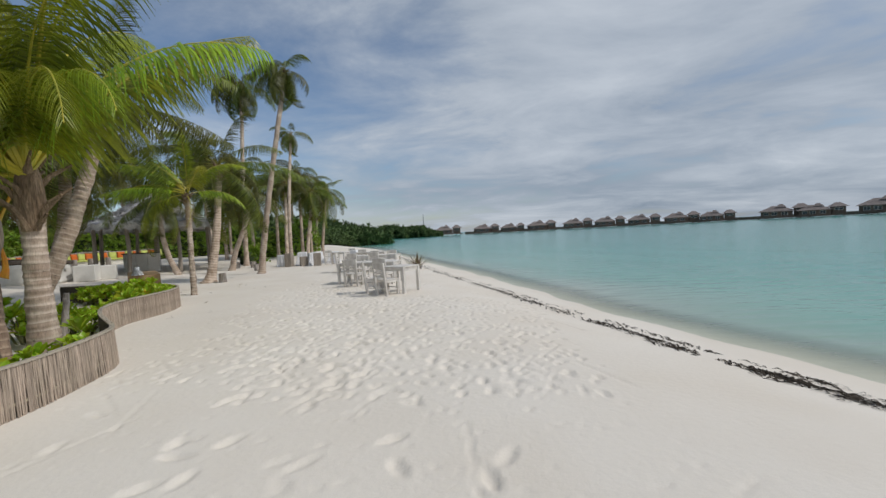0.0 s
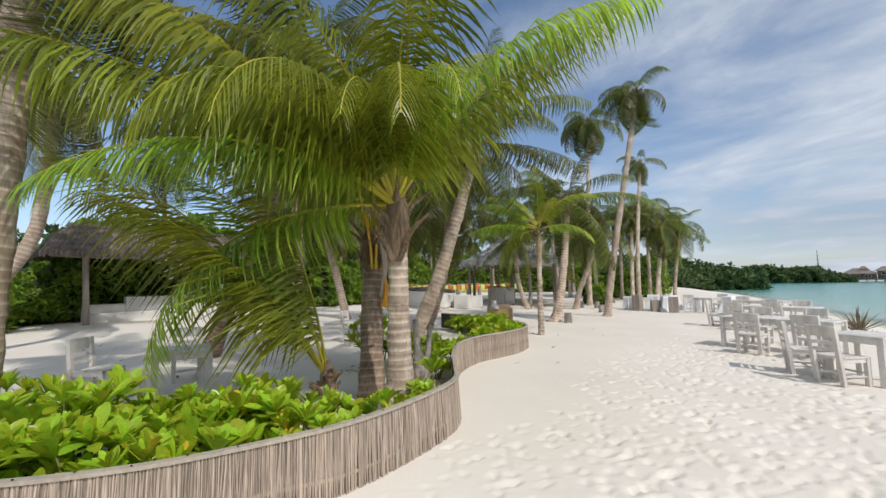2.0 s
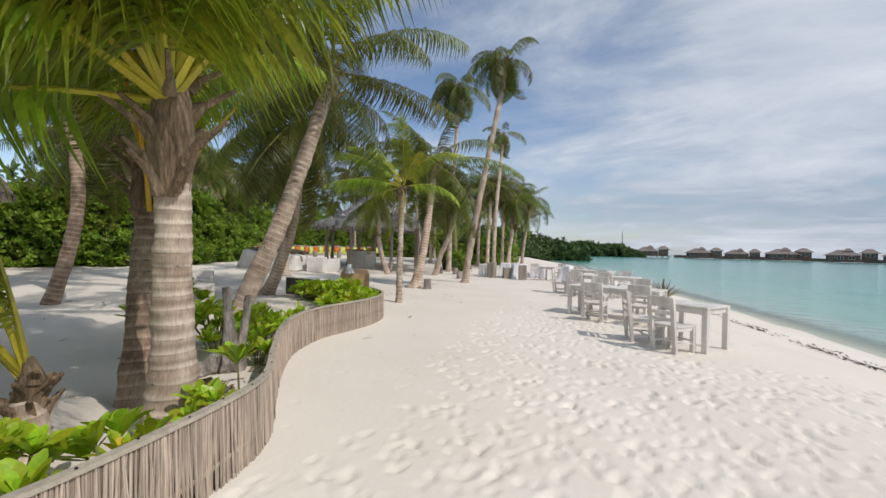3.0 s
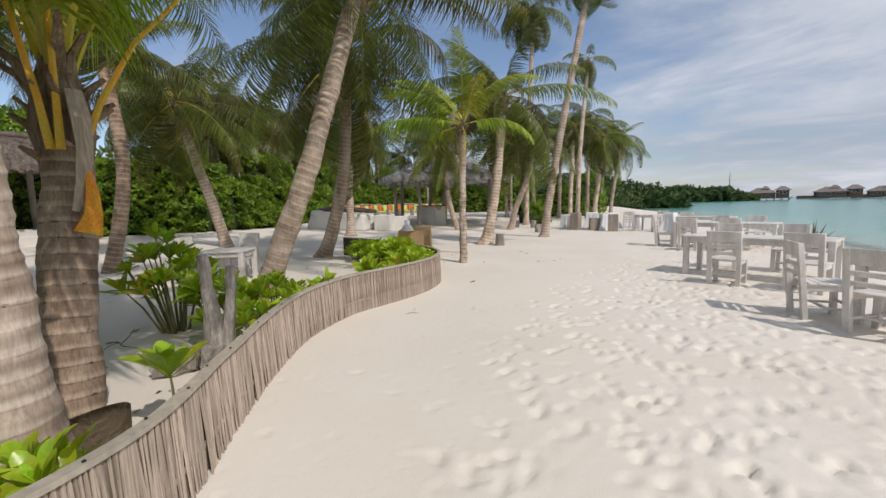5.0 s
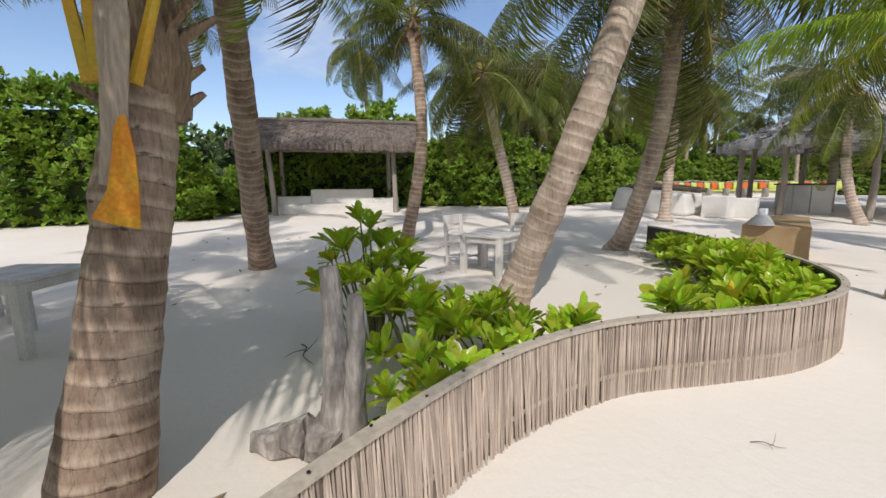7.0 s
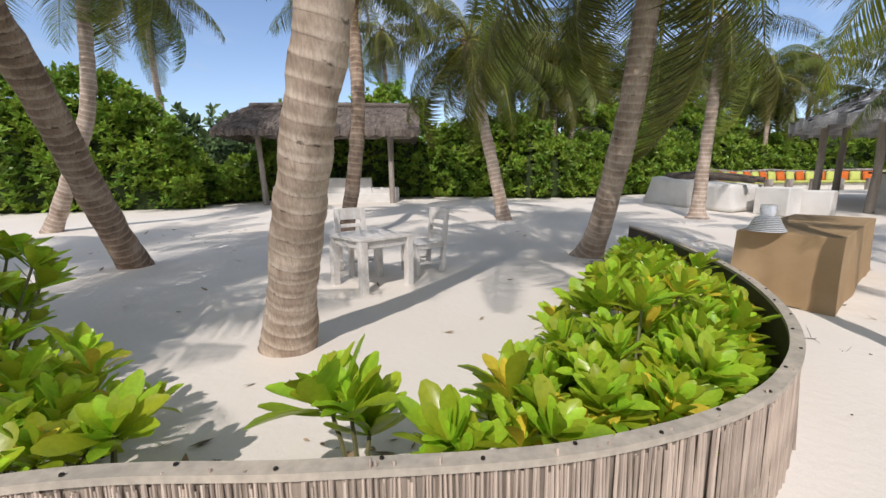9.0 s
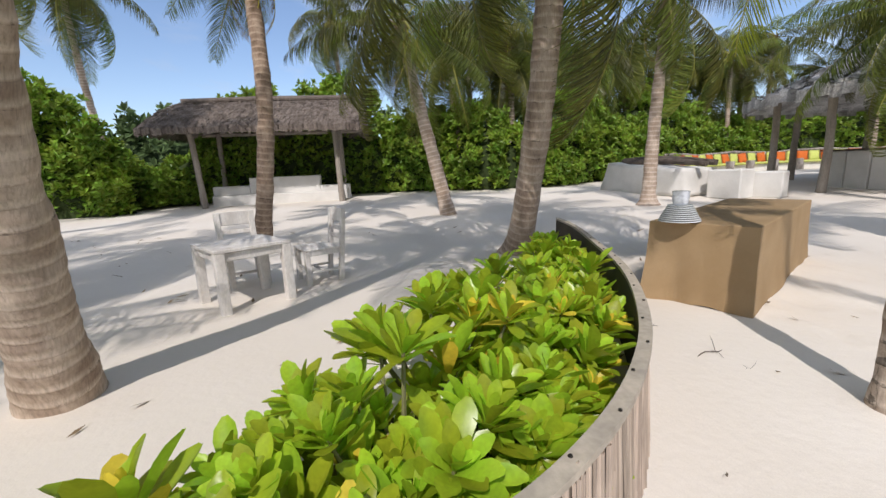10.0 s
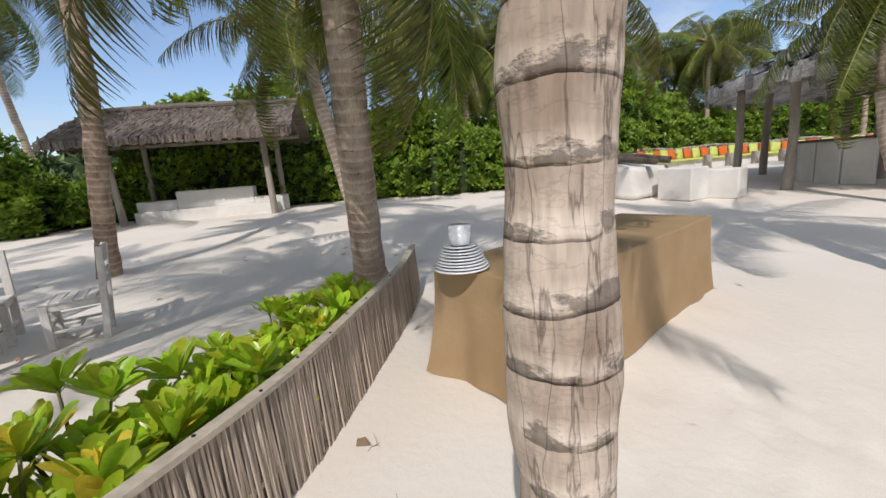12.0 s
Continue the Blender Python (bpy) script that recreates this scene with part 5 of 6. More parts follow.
for i, (x, y) in enumerate(((-9.05, 15.0), (-13.3, 22.7), (-12.6, 23.3), (-10.9, 20.8))):
    bm = bmesh.new()
    tube(bm, [(0, 0, -0.05), (0, 0, 0.2), (0, 0, 0.4)], [0.17, 0.15, 0.155], 12)
    for v in bm.verts:
        v.co += Vector((noise.noise(v.co * 6 + Vector((i, 0, 0))), noise.noise(v.co * 6 + Vector((0, i, 3))), 0)) * 0.03
    tagged(part("stump_stool", bm, M["drift"], loc=turned(x, y, 40 * i)), "short sawn log stool beside a palm", "stool", "log stools")

# ---- burlap buffet table with plates ----
bm = bmesh.new()
drape(bm, 0.86, 2.75, 0.75, 0.06, 5, 0.022, 2, 0.006)
buffet = thing("buffet_table", pose(-10.06, 12.1, -0.01, 0, 0, 44), "long buffet table covered to the ground in brown burlap", "table")
part("cover", bm, M["burlap"], buffet, "brown burlap cover creased at the corners")
slab("tabletop", buffet, (0, 0, 0.715), (0.8, 2.68, 0.03), M["post"])
for sx in (-1, 1):
    for sy in (-1, 1):
        bar("leg", buffet, (sx * 0.34, sy * 1.24, 0), (sx * 0.34, sy * 1.24, 0.7), 0.06, 0.06, M["post"])


def plate_mesh(r):
    bm = bmesh.new()
    prof = [(0.0, 0.003), (r * 0.58, 0.003), (r * 0.66, 0.005), (r * 0.96, 0.009), (r, 0.0105), (r, 0.0185), (r * 0.97, 0.0195), (r * 0.68, 0.0125), (r * 0.58, 0.009), (0.0, 0.009)]
    seg = 28
    rings = [[bm.verts.new((a * math.cos(6.28318 * k / seg), a * math.sin(6.28318 * k / seg), z)) for k in range(seg)] if a else [bm.verts.new((0, 0, z))] for a, z in prof]
    for a, b in zip(rings, rings[1:]):
        for k in range(seg):
            if len(a) == 1:
                bm.faces.new((a[0], b[k], b[(k + 1) % seg]))
            elif len(b) == 1:
                bm.faces.new((a[k], b[0], a[(k + 1) % seg]))
            else:
                bm.faces.new((a[k], b[k], b[(k + 1) % seg], a[(k + 1) % seg]))
    bmesh.ops.recalc_face_normals(bm, faces=bm.faces)
    for f in bm.faces:
        c = f.calc_center_median()
        f.material_index = 1 if math.hypot(c.x, c.y) > r * 0.95 and c.z < 0.0105 else 0
    me = bpy.data.meshes.new("plate")
    bm.to_mesh(me)
    bm.free()
    me.materials.append(M["plate"]); me.materials.append(M["rim"])
    me.polygons.foreach_set("use_smooth", [True] * len(me.polygons))
    return me


z = 0.742
R = random.Random(9)
for i in range(9):
    r = 0.174 - 0.0088 * i
    ob = mesh_part("plate", plate_mesh(r), None, loc=pose(-9.25 + R.uniform(-.003, .003), 11.0 + R.uniform(-.003, .003), z, 0, 0, i * 25))
    tagged(ob, "white glazed plate with a dark rim in a stack", "plate", "stacked plates")
    z += 0.0172
for i in range(2):
    bm = bmesh.new()
    tube(bm, [(0, 0, 0.0), (0, 0, 0.02), (0, 0, 0.075), (0, 0, 0.08), (0, 0, 0.072), (0, 0, 0.022)], [0.058, 0.064, 0.072, 0.071, 0.066, 0.058], 20)
    tagged(part("bowl", bm, M["plate"], smooth=True, loc=pose(-9.25, 11.0, z + 0.004 + 0.04 * i)), "small white glazed bowl stacked on the plates", "bowl", "stacked bowls")

# ---- driftwood stump by the fence ----
bm = bmesh.new()


def gnarl(bm, pts, radii, seed, seg=11, amp=0.28):
    """A weathered limb with deep grain."""
    line = spline(pts, 14)
    rad = [radii[0] + (radii[-1] - radii[0]) * i / 14 if len(radii) == 2 else float(np.interp(i / 14, np.linspace(0, 1, len(radii)), radii)) for i in range(15)]
    start = len(bm.verts)
    tube(bm, line, rad, seg)
    bm.verts.ensure_lookup_table()
    for v in list(bm.verts)[start:]:
        v.co += Vector((noise.noise(v.co * 9 + Vector((seed, 0, 0))), noise.noise(v.co * 9 + Vector((0, seed, 0))), 0.3 * noise.noise(v.co * 6))) * amp * rad[7]


stump = thing("driftwood_stump", pose(-5.2, 4.92, -0.03), "grey weathered driftwood stump with two upright prongs and a lying root", "stump")
gnarl(bm, [(0, 0, 0), (0.0, 0.0, 0.35), (-0.05, 0.0, 0.7), (-0.06, -0.03, 1.05)], [0.14, 0.085, 0.058, 0.048], 1)
part("prong", bm, M["drift"], stump)
bm = bmesh.new()
gnarl(bm, [(0.05, 0.06, 0), (0.07, 0.1, 0.35), (0.12, 0.13, 0.7), (0.14, 0.13, 0.95)], [0.11, 0.062, 0.045, 0.04], 4)
part("prong", bm, M["drift"], stump)
bm = bmesh.new()
gnarl(bm, [(0.05, 0.05, 0.12), (-0.02, -0.15, 0.14), (-0.06, -0.32, 0.1), (-0.1, -0.48, 0.07)], [0.14, 0.12, 0.09, 0.05], 7, 12, 0.5)
part("root", bm, M["drift"], stump, "dark cracked lying root")
bm = bmesh.new()
gnarl(bm, [(0.0, 0.0, 0.1), (-0.15, 0.06, 0.2), (-0.16, 0.06, 0.5)], [0.12, 0.07, 0.04], 9)
part("snag", bm, M["drift"], stump)

# a broad curled bark sheath standing at the second palm's foot
bm = bmesh.new()
rows = []
for j in range(7):
    f = j / 6
    rows.append([bm.verts.new((0.17 * (1 + 0.12 * f) * math.cos(w), 0.17 * (1 + 0.12 * f) * math.sin(w), 0.43 * f * (1 - 0.16 * (w + 0.2) ** 2))) for w in np.linspace(-1.9, 1.5, 16)])
for r0, r1 in zip(rows, rows[1:]):
    for k in range(15):
        bm.faces.new((r0[k], r0[k + 1], r1[k + 1], r1[k]))
bmesh.ops.solidify(bm, geom=bm.faces[:], thickness=0.012)
tagged(part("bark_sheath", bm, M["pot"], smooth=True, loc=pose(-4.22, 3.95, -0.03, 4, 6, 15)), "curled tan bark sheath standing against the palm", "bark")

# ---- gazebo ----
GA, GB = Vector((-19.41, 0.15, 0)), Vector((-20.23, 4.78, 0))
ga = (GB - GA).normalized()
gyaw = math.degrees(math.atan2(ga.y, ga.x))
gz0 = land_z(-20, 2.5)
gazebo = thing("gazebo", pose(GA.x, GA.y, gz0, 0, 0, gyaw), "open gazebo with a weathered thatched roof on timber posts", "gazebo")
# local x runs along the roof, local y inland
for x, y, lean in ((0, 0, 0.12), (4.7, 0, 0.05), (0.15, 1.7, 0), (4.65, 1.7, 0)):
    bm = bmesh.new()
    gnarl(bm, [(x, y, -0.1), (x - lean * 0.4, y, 1.0), (x - lean * 1.2, y, 2.65)], [0.115, 0.1, 0.095], int(x + y), 12, 0.1)
    part("post", bm, M["post"], gazebo, smooth=True)
for y, z in ((0, 2.6), (1.7, 2.6)):
    bm = bmesh.new()
    tube(bm, [(-0.9, y, z), (5.5, y, z)], [0.07, 0.065], 10)
    part("beam", bm, M["post"], gazebo)
for k in range(7):
    bm = bmesh.new()
    x = -0.6 + k * 1.0
    tube(bm, [(x, -0.7, 2.5), (x, 0.85, 3.6)], [0.035, 0.03], 7)
    tube(bm, [(x, 2.4, 2.5), (x, 0.85, 3.6)], [0.035, 0.03], 7)
    part("rafter", bm, M["post"], gazebo)


def thatch_roof(x0, x1, y0, y1, ze, zr, hip, seed, rows=12, thick=0.16, n=110):
    """A shaggy roof of layered courses: long slopes fore and aft, a short hip at one end, a gable at the other."""
    verts, faces = [], []
    r = random.Random(seed)
    ym = (y0 + y1) / 2

    def course(f, side):
        """Points along one slope at height fraction f."""
        w = (y1 - y0) / 2 * (1 - f) * side
        a = x0 + hip * f
        z = ze + (zr - ze) * (f + 0.12 * math.sin(f * math.pi))
        return [Vector((a + (x1 - a) * i / n, ym + w, z)) for i in range(n + 1)]

    def hip_course(f):
        w = (y1 - y0) / 2 * (1 - f)
        z = ze + (zr - ze) * (f + 0.12 * math.sin(f * math.pi))
        return [Vector((x0 + hip * f, ym + w * (1 - 2 * i / 40), z)) for i in range(41)]

    for make, flip in ((lambda f: course(f, -1), False), (lambda f: course(f, 1), True), (hip_course, False)):
        for j in range(rows):
            lo, hi = make(max(0, (j - 0.4) / rows)), make(min(1, (j + 1.1) / rows))
            for i in range(len(lo) - 1):
                rag = Vector((r.uniform(-.02, .02), r.uniform(-.02, .02), r.uniform(-0.06, 0.03)))
                lift = Vector((0, 0, 0.03 + r.uniform(0, 0.025)))
                dn = Vector((0, 0, thick if j == 0 else 0.03))
                q = len(verts)
                verts += [lo[i] + rag + lift, lo[i + 1] + rag + lift, hi[i + 1] + lift * 0.4, hi[i] + lift * 0.4, lo[i] + rag - dn, lo[i + 1] + rag - dn]
                faces += [(q + 3, q + 2, q + 1, q), (q, q + 1, q + 5, q + 4)] if flip else [(q, q + 1, q + 2, q + 3), (q + 4, q + 5, q + 1, q)]
    # the underside and the closed gable
    d = Vector((0, 0, thick * 0.7))
    q = len(verts)
    verts += [Vector((x0, y0, ze)) - d, Vector((x1, y0, ze)) - d, Vector((x1, ym, zr)) - d, Vector((x0 + hip, ym, zr)) - d, Vector((x1, y1, ze)) - d, Vector((x0, y1, ze)) - d, Vector((x1, ym, zr + 0.06)), Vector((x1, y0, ze + 0.04)), Vector((x1, y1, ze + 0.04))]
    faces += [(q, q + 3, q + 2, q + 1), (q + 5, q + 4, q + 2, q + 3), (q, q + 5, q + 3), (q + 1, q + 2, q + 6, q + 7), (q + 2, q + 4, q + 8, q + 6)]
    return mesh_of("thatch", verts, faces)


mesh_part("roof", thatch_roof(-1.4, 5.75, -0.85, 2.55, 2.6, 3.66, 0.85, 3), M["thatch"], gazebo, "brown weathered palm thatch")
bm = bmesh.new()
tube(bm, [(-0.6, 0.85, 3.70), (2.0, 0.85, 3.74), (5.77, 0.85, 3.72)], [0.09, 0.10, 0.10], 9)
part("ridge_roll", bm, M["thatch"], gazebo, "bundled thatch ridge")
seat_wall = thing("seat_wall", pose(GA.x, GA.y, gz0 - 0.03, 0, 0, gyaw), "white plastered stepped seat wall under the gazebo", "wall")
slab("wall_block", seat_wall, (0.65, 1.02, 0.36), (1.3, 0.4, 0.72), M["plaster"], 0.03)
slab("wall_block", seat_wall, (2.58, 1.02, 0.5), (2.55, 0.4, 1.0), M["plaster"], 0.03)
slab("wall_block", seat_wall, (4.4, 1.02, 0.31), (1.08, 0.4, 0.62), M["plaster"], 0.03)
slab("seat_ledge", seat_wall, (2.4, 0.62, 0.2), (4.6, 0.42, 0.4), M["plaster"], 0.03)

# ---- thatched hut with bar counter ----
HUT = Vector((-18.1, 22.1, land_z(-18.1, 22.1)))
hut = thing("thatched_hut", Matrix.Translation(HUT), "round open beach hut with a flaring grey thatched roof", "hut")


def cone_roof(seed, rows=16, n=96, r0=3.9, ze=2.68, za=5.3):
    verts, faces = [], []
    r = random.Random(seed)

    def ring(f):
        rad = r0 * (1 - f) ** 1.25 + 0.05
        z = ze + (za - ze) * (f * 0.65 + 0.35 * f ** 2.2)
        return [Vector((math.cos(6.28318 * i / n) * rad, math.sin(6.28318 * i / n) * rad, z)) for i in range(n)]

    for j in range(rows):
        lo, hi = ring(max(0, (j - 0.3) / rows)), ring(min(1, (j + 1.2) / rows))
        for i in range(n):
            a, b, c, d = lo[i], lo[(i + 1) % n], hi[(i + 1) % n], hi[i]
            rag = Vector((0, 0, r.uniform(-0.10, 0.08)))
            lift = Vector((0, 0, 0.03 + r.uniform(0, 0.06)))
            q = len(verts)
            dn = Vector((0, 0, 0.24 if j == 0 else 0.05))
            verts += [a + rag + lift, b + rag + lift, c + lift * 0.3, d + lift * 0.3, a + rag - dn, b + rag - dn]
            faces += [(q, q + 1, q + 2, q + 3), (q + 4, q + 5, q + 1, q)]
    under = ring(0)
    q = len(verts)
    verts += [p - Vector((0, 0, 0.15)) for p in under] + [Vector((0, 0, za - 0.9))]
    faces += [(q + (i + 1) % n, q + i, q + n) for i in range(n)]
    return mesh_of("thatch", verts, faces)


mesh_part("roof", cone_roof(5), M["thatch_grey"], hut, "layered grey thatch with a ragged eave")
for k in range(8):
    a = 2 * math.pi * (k + 0.35) / 8
    bm = bmesh.new()
    gnarl(bm, [(3.05 * math.cos(a), 3.05 * math.sin(a), -0.1), (3.07 * math.cos(a), 3.0 * math.sin(a), 1.2), (3.0 * math.cos(a), 3.05 * math.sin(a), 2.7)], [0.12, 0.1, 0.1], k, 10, 0.15)
    part("post", bm, M["post"], hut, smooth=True)
bm = bmesh.new()
gnarl(bm, [(0, 0, -0.1), (0, 0, 2), (0, 0, 4.6)], [0.16, 0.14, 0.12], 20, 10, 0.1)
part("centre_post", bm, M["post"], hut)
counter = thing("bar_counter", Matrix.Translation(HUT), "white plastered bar counter with a dark timber top", "counter")
for k in range(7):
    a0 = radians(168 + k * 21)
    am = a0 + radians(10)
    bm = bmesh.new()
    box(bm, (1.55 * math.cos(am), 1.55 * math.sin(am), 0.52), (0.26, 0.58, 1.1), Matrix.Rotation(am, 4, "Z"), 0.02)
    part("panel", bm, M["plaster"], counter)
    bm = bmesh.new()
    box(bm, (1.55 * math.cos(am), 1.55 * math.sin(am), 1.10), (0.44, 0.62, 0.055), Matrix.Rotation(am, 4, "Z"), 0.01)
    part("countertop", bm, M["dark_wood"], counter, "dark timber bar top")

# ---- cushioned bench ----
ARC = spline([(-26.6, 19.8, 0), (-28.6, 23, 0), (-29.8, 26.5, 0), (-30.0, 30.5, 0), (-28.4, 35, 0)], 200)
bench = thing("curved_bench", Matrix(), "long curved plaster bench with lime green seat pads", "bench")
bl = [0.0]
for a, b in zip(ARC, ARC[1:]):
    bl.append(bl[-1] + (b - a).length)


def arc_at(s):
    k = int(np.searchsorted(bl, s)) - 1
    k = min(max(k, 0), len(ARC) - 2)
    d = (ARC[k + 1] - ARC[k]).normalized()
    p = ARC[k] + d * (s - bl[k])
    return p, d, Vector((-d.y, d.x, 0))                # the back of the bench


n_pad = int(bl[-1] // 1.3)
for i in range(n_pad):
    p, d, o = arc_at((i + 0.5) * 1.3)
    yaw = Matrix.Rotation(math.atan2(d.y, d.x), 4, "Z")
    zg = 0.42
    bm = bmesh.new(); box(bm, p + o * 0.1 + Vector((0, 0, zg + 0.2)), (1.28, 0.6, 0.42), yaw, 0.02); part("plinth", bm, M["plaster"], bench)
    bm = bmesh.new(); box(bm, p + Vector((0, 0, zg + 0.47)), (1.26, 0.74, 0.12), yaw, 0.035); part("seat_pad", bm, M["lime"], bench, "lime green seat pad")
    bm = bmesh.new(); box(bm, p + o * 0.5 + Vector((0, 0, zg + 0.5)), (1.3, 0.14, 1.0), yaw, 0.02); part("back_wall", bm, M["plaster"], bench)


def cushion_mesh(s):
    bm = bmesh.new()
    bmesh.ops.create_grid(bm, x_segments=6, y_segments=6, size=0.5)
    top = bm.verts[:]
    for v in top:
        e = (1 - (2 * v.co.x) ** 4) * (1 - (2 * v.co.y) ** 4)
        v.co = Vector((v.co.x * s * (1 - 0.05 * (1 - abs(2 * v.co.y))), v.co.y * s * (1 - 0.05 * (1 - abs(2 * v.co.x))), 0.09 * max(0, e) ** 0.5))
    low_v = bmesh.ops.duplicate(bm, geom=bm.verts[:] + bm.edges[:] + bm.faces[:])
    for v in low_v["geom"]:
        if isinstance(v, bmesh.types.BMVert):
            v.co.z *= -1
    bmesh.ops.remove_doubles(bm, verts=bm.verts, dist=0.001)
    bmesh.ops.recalc_face_normals(bm, faces=bm.faces)
    me = bpy.data.meshes.new("cushion")
    bm.to_mesh(me)
    bm.free()
    me.polygons.foreach_set("use_smooth", [True] * len(me.polygons))
    return me


cush = [cushion_mesh(0.62), cushion_mesh(0.62)]
cush[0].materials.append(M["orange"]); cush[1].materials.append(M["lime"])
R = random.Random(4)
for i in range(int(bl[-1] // 0.62)):
    p, d, o = arc_at((i + 0.5) * 0.62)
    c = i % 2
    m = Matrix.Translation(p + o * 0.32 + Vector((0, 0, 0.42 + 0.76))) @ Matrix.Rotation(math.atan2(d.y, d.x) + R.uniform(-.12, .12), 4, "Z") @ Euler((radians(78 + R.uniform(-5, 5)), 0, 0)).to_matrix().to_4x4() @ Matrix.Rotation(R.uniform(-.1, .1), 4, "Z")
    tagged(mesh_part("cushion", cush[c], None, loc=m), "plump orange cushion leaning on the curved bench" if c == 0 else "plump lime green cushion leaning on the curved bench", "cushion", "cushions on the bench")
bm = bmesh.new()
rail_pts = [arc_at(s)[0] + arc_at(s)[2] * 0.55 + Vector((0, 0, 1.5 + 0.05 * math.sin(s * 1.3))) for s in np.linspace(0.2, bl[-1] - 0.2, 30)]
tube(bm, rail_pts, [0.07 + 0.02 * math.sin(i * 1.9) for i in range(30)], 8)
tagged(part("log_rail", bm, M["drift"]), "grey driftwood log rail along the top of the bench", "rail")
for i, s in enumerate((3.2, 5.0, 6.9, 8.6, 10.4)):
    p, d, o = arc_at(s)
    q = p - o * 1.25
    bm = bmesh.new()
    tube(bm, [(0, 0, -0.05), (0, 0, 0.3), (0, 0, 0.62)], [0.2, 0.18, 0.19], 12)
    for v in bm.verts:
        v.co += Vector((noise.noise(v.co * 5 + Vector((i, 0, 0))), noise.noise(v.co * 5 + Vector((0, i, 0))), 0)) * 0.05
    tagged(part("log_table", bm, M["drift"], loc=pose(q.x, q.y, land_z(q.x, q.y))), "weathered log side table before the bench", "side table", "log side tables")

# ---- white lounge platform with rough timber ----
lounge = thing("lounge_platform", pose(-18.9, 15.05, land_z(-18.9, 15.05) - 0.03, 0, 0, 22), "white plastered lounge platform with sloping ends", "platform")
bm = bmesh.new()
vs = box(bm, (0, 0.3, 0.42), (3.3, 1.3, 0.84), None, 0.0)
for v in bm.verts:
    if v.co.z > 0.4:
        v.co.x = v.co.x * (0.78 if v.co.x < 0 else 0.95)
        v.co.z += 0.16 if v.co.x < 0 else -0.06
bmesh.ops.subdivide_edges(bm, edges=bm.edges[:], cuts=5, use_grid_fill=True)
for v in bm.verts:
    v.co += Vector((noise.noise(v.co * 2), noise.noise(v.co * 2 + Vector((5, 0, 0))), noise.noise(v.co * 2 + Vector((0, 5, 0))))) * 0.05
part("body", bm, M["plaster"], lounge, smooth=True)
for k, (x0, x1, y, z, r) in enumerate(((-1.5, 1.1, 0.55, 1.03, 0.12), (-1.3, 1.7, 0.85, 1.0, 0.11), (-1.1, 1.9, 0.2, 0.98, 0.09))):
    bm = bmesh.new()
    gnarl(bm, [(x0, y, z), ((x0 + x1) / 2, y + 0.05, z + 0.03), (x1, y - 0.02, z - 0.09)], [r, r * 1.1, r * 0.8], k + 2, 9, 0.4)
    tagged(part("driftwood_log", bm, M["dark_wood"], loc=lounge.matrix_basis.copy()), "rough dark driftwood log lying on the white platform", "log", "logs on the platform")
for x, y, w, h, a in ((-16.95, 16.45, 0.85, 0.78, 30), (-16.75, 17.35, 0.7, 0.7, 40), (-17.6, 17.9, 0.6, 0.6, 10)):
    bm = bmesh.new()
    box(bm, (0, 0, h / 2), (w, w * 0.8, h), None, 0.03)
    tagged(part("plaster_cube", bm, M["plaster"], loc=turned(x, y, a)), "white plastered cube seat on the sand", "seat", "plaster cubes")

# ---- spiky dry plant on the shore ----
verts, faces = [], []
R = random.Random(12)
for i in range(34):
    a, el = i * 2.4, radians(R.uniform(25, 88))
    o = Vector((math.cos(a) * math.cos(el), math.sin(a) * math.cos(el), math.sin(el)))
    s = o.cross(Vector((0, 0, 1))).normalized()
    ln, w = R.uniform(0.6, 1.05), R.uniform(0.03, 0.05)
    p, up = Vector((0, 0, 0.05)), s.cross(o)
    b = len(verts)
    for k in range(5):
        f = k / 4
        ww = w * (0.7 + 0.6 * f if f < 0.3 else 1.05 * (1 - (f - 0.3) / 0.7) + 0.004)
        verts += [p - s * ww + up * ww * 0.5, p, p + s * ww + up * ww * 0.5]
        p = p + (o + Vector((0, 0, -0.25 * f * math.cos(el)))).normalized() * ln / 4
    for k in range(4):
        q = b + 3 * k
        faces += [(q, q + 1, q + 4, q + 3), (q + 1, q + 2, q + 5, q + 4)]
agave = thing("spiky_plant", turned(-1.25, 18.6, 0), "dry reddish spiky plant growing on the upper beach", "plant")
mesh_part("leaves", mesh_of("leaves", verts, faces, smooth=True), M["agave"], agave)
bm = bmesh.new()
gnarl(bm, [(0, 0, -0.1), (0, 0, 0.1), (0, 0, 0.25)], [0.22, 0.2, 0.1], 3)
part("stem", bm, M["drift"], agave)

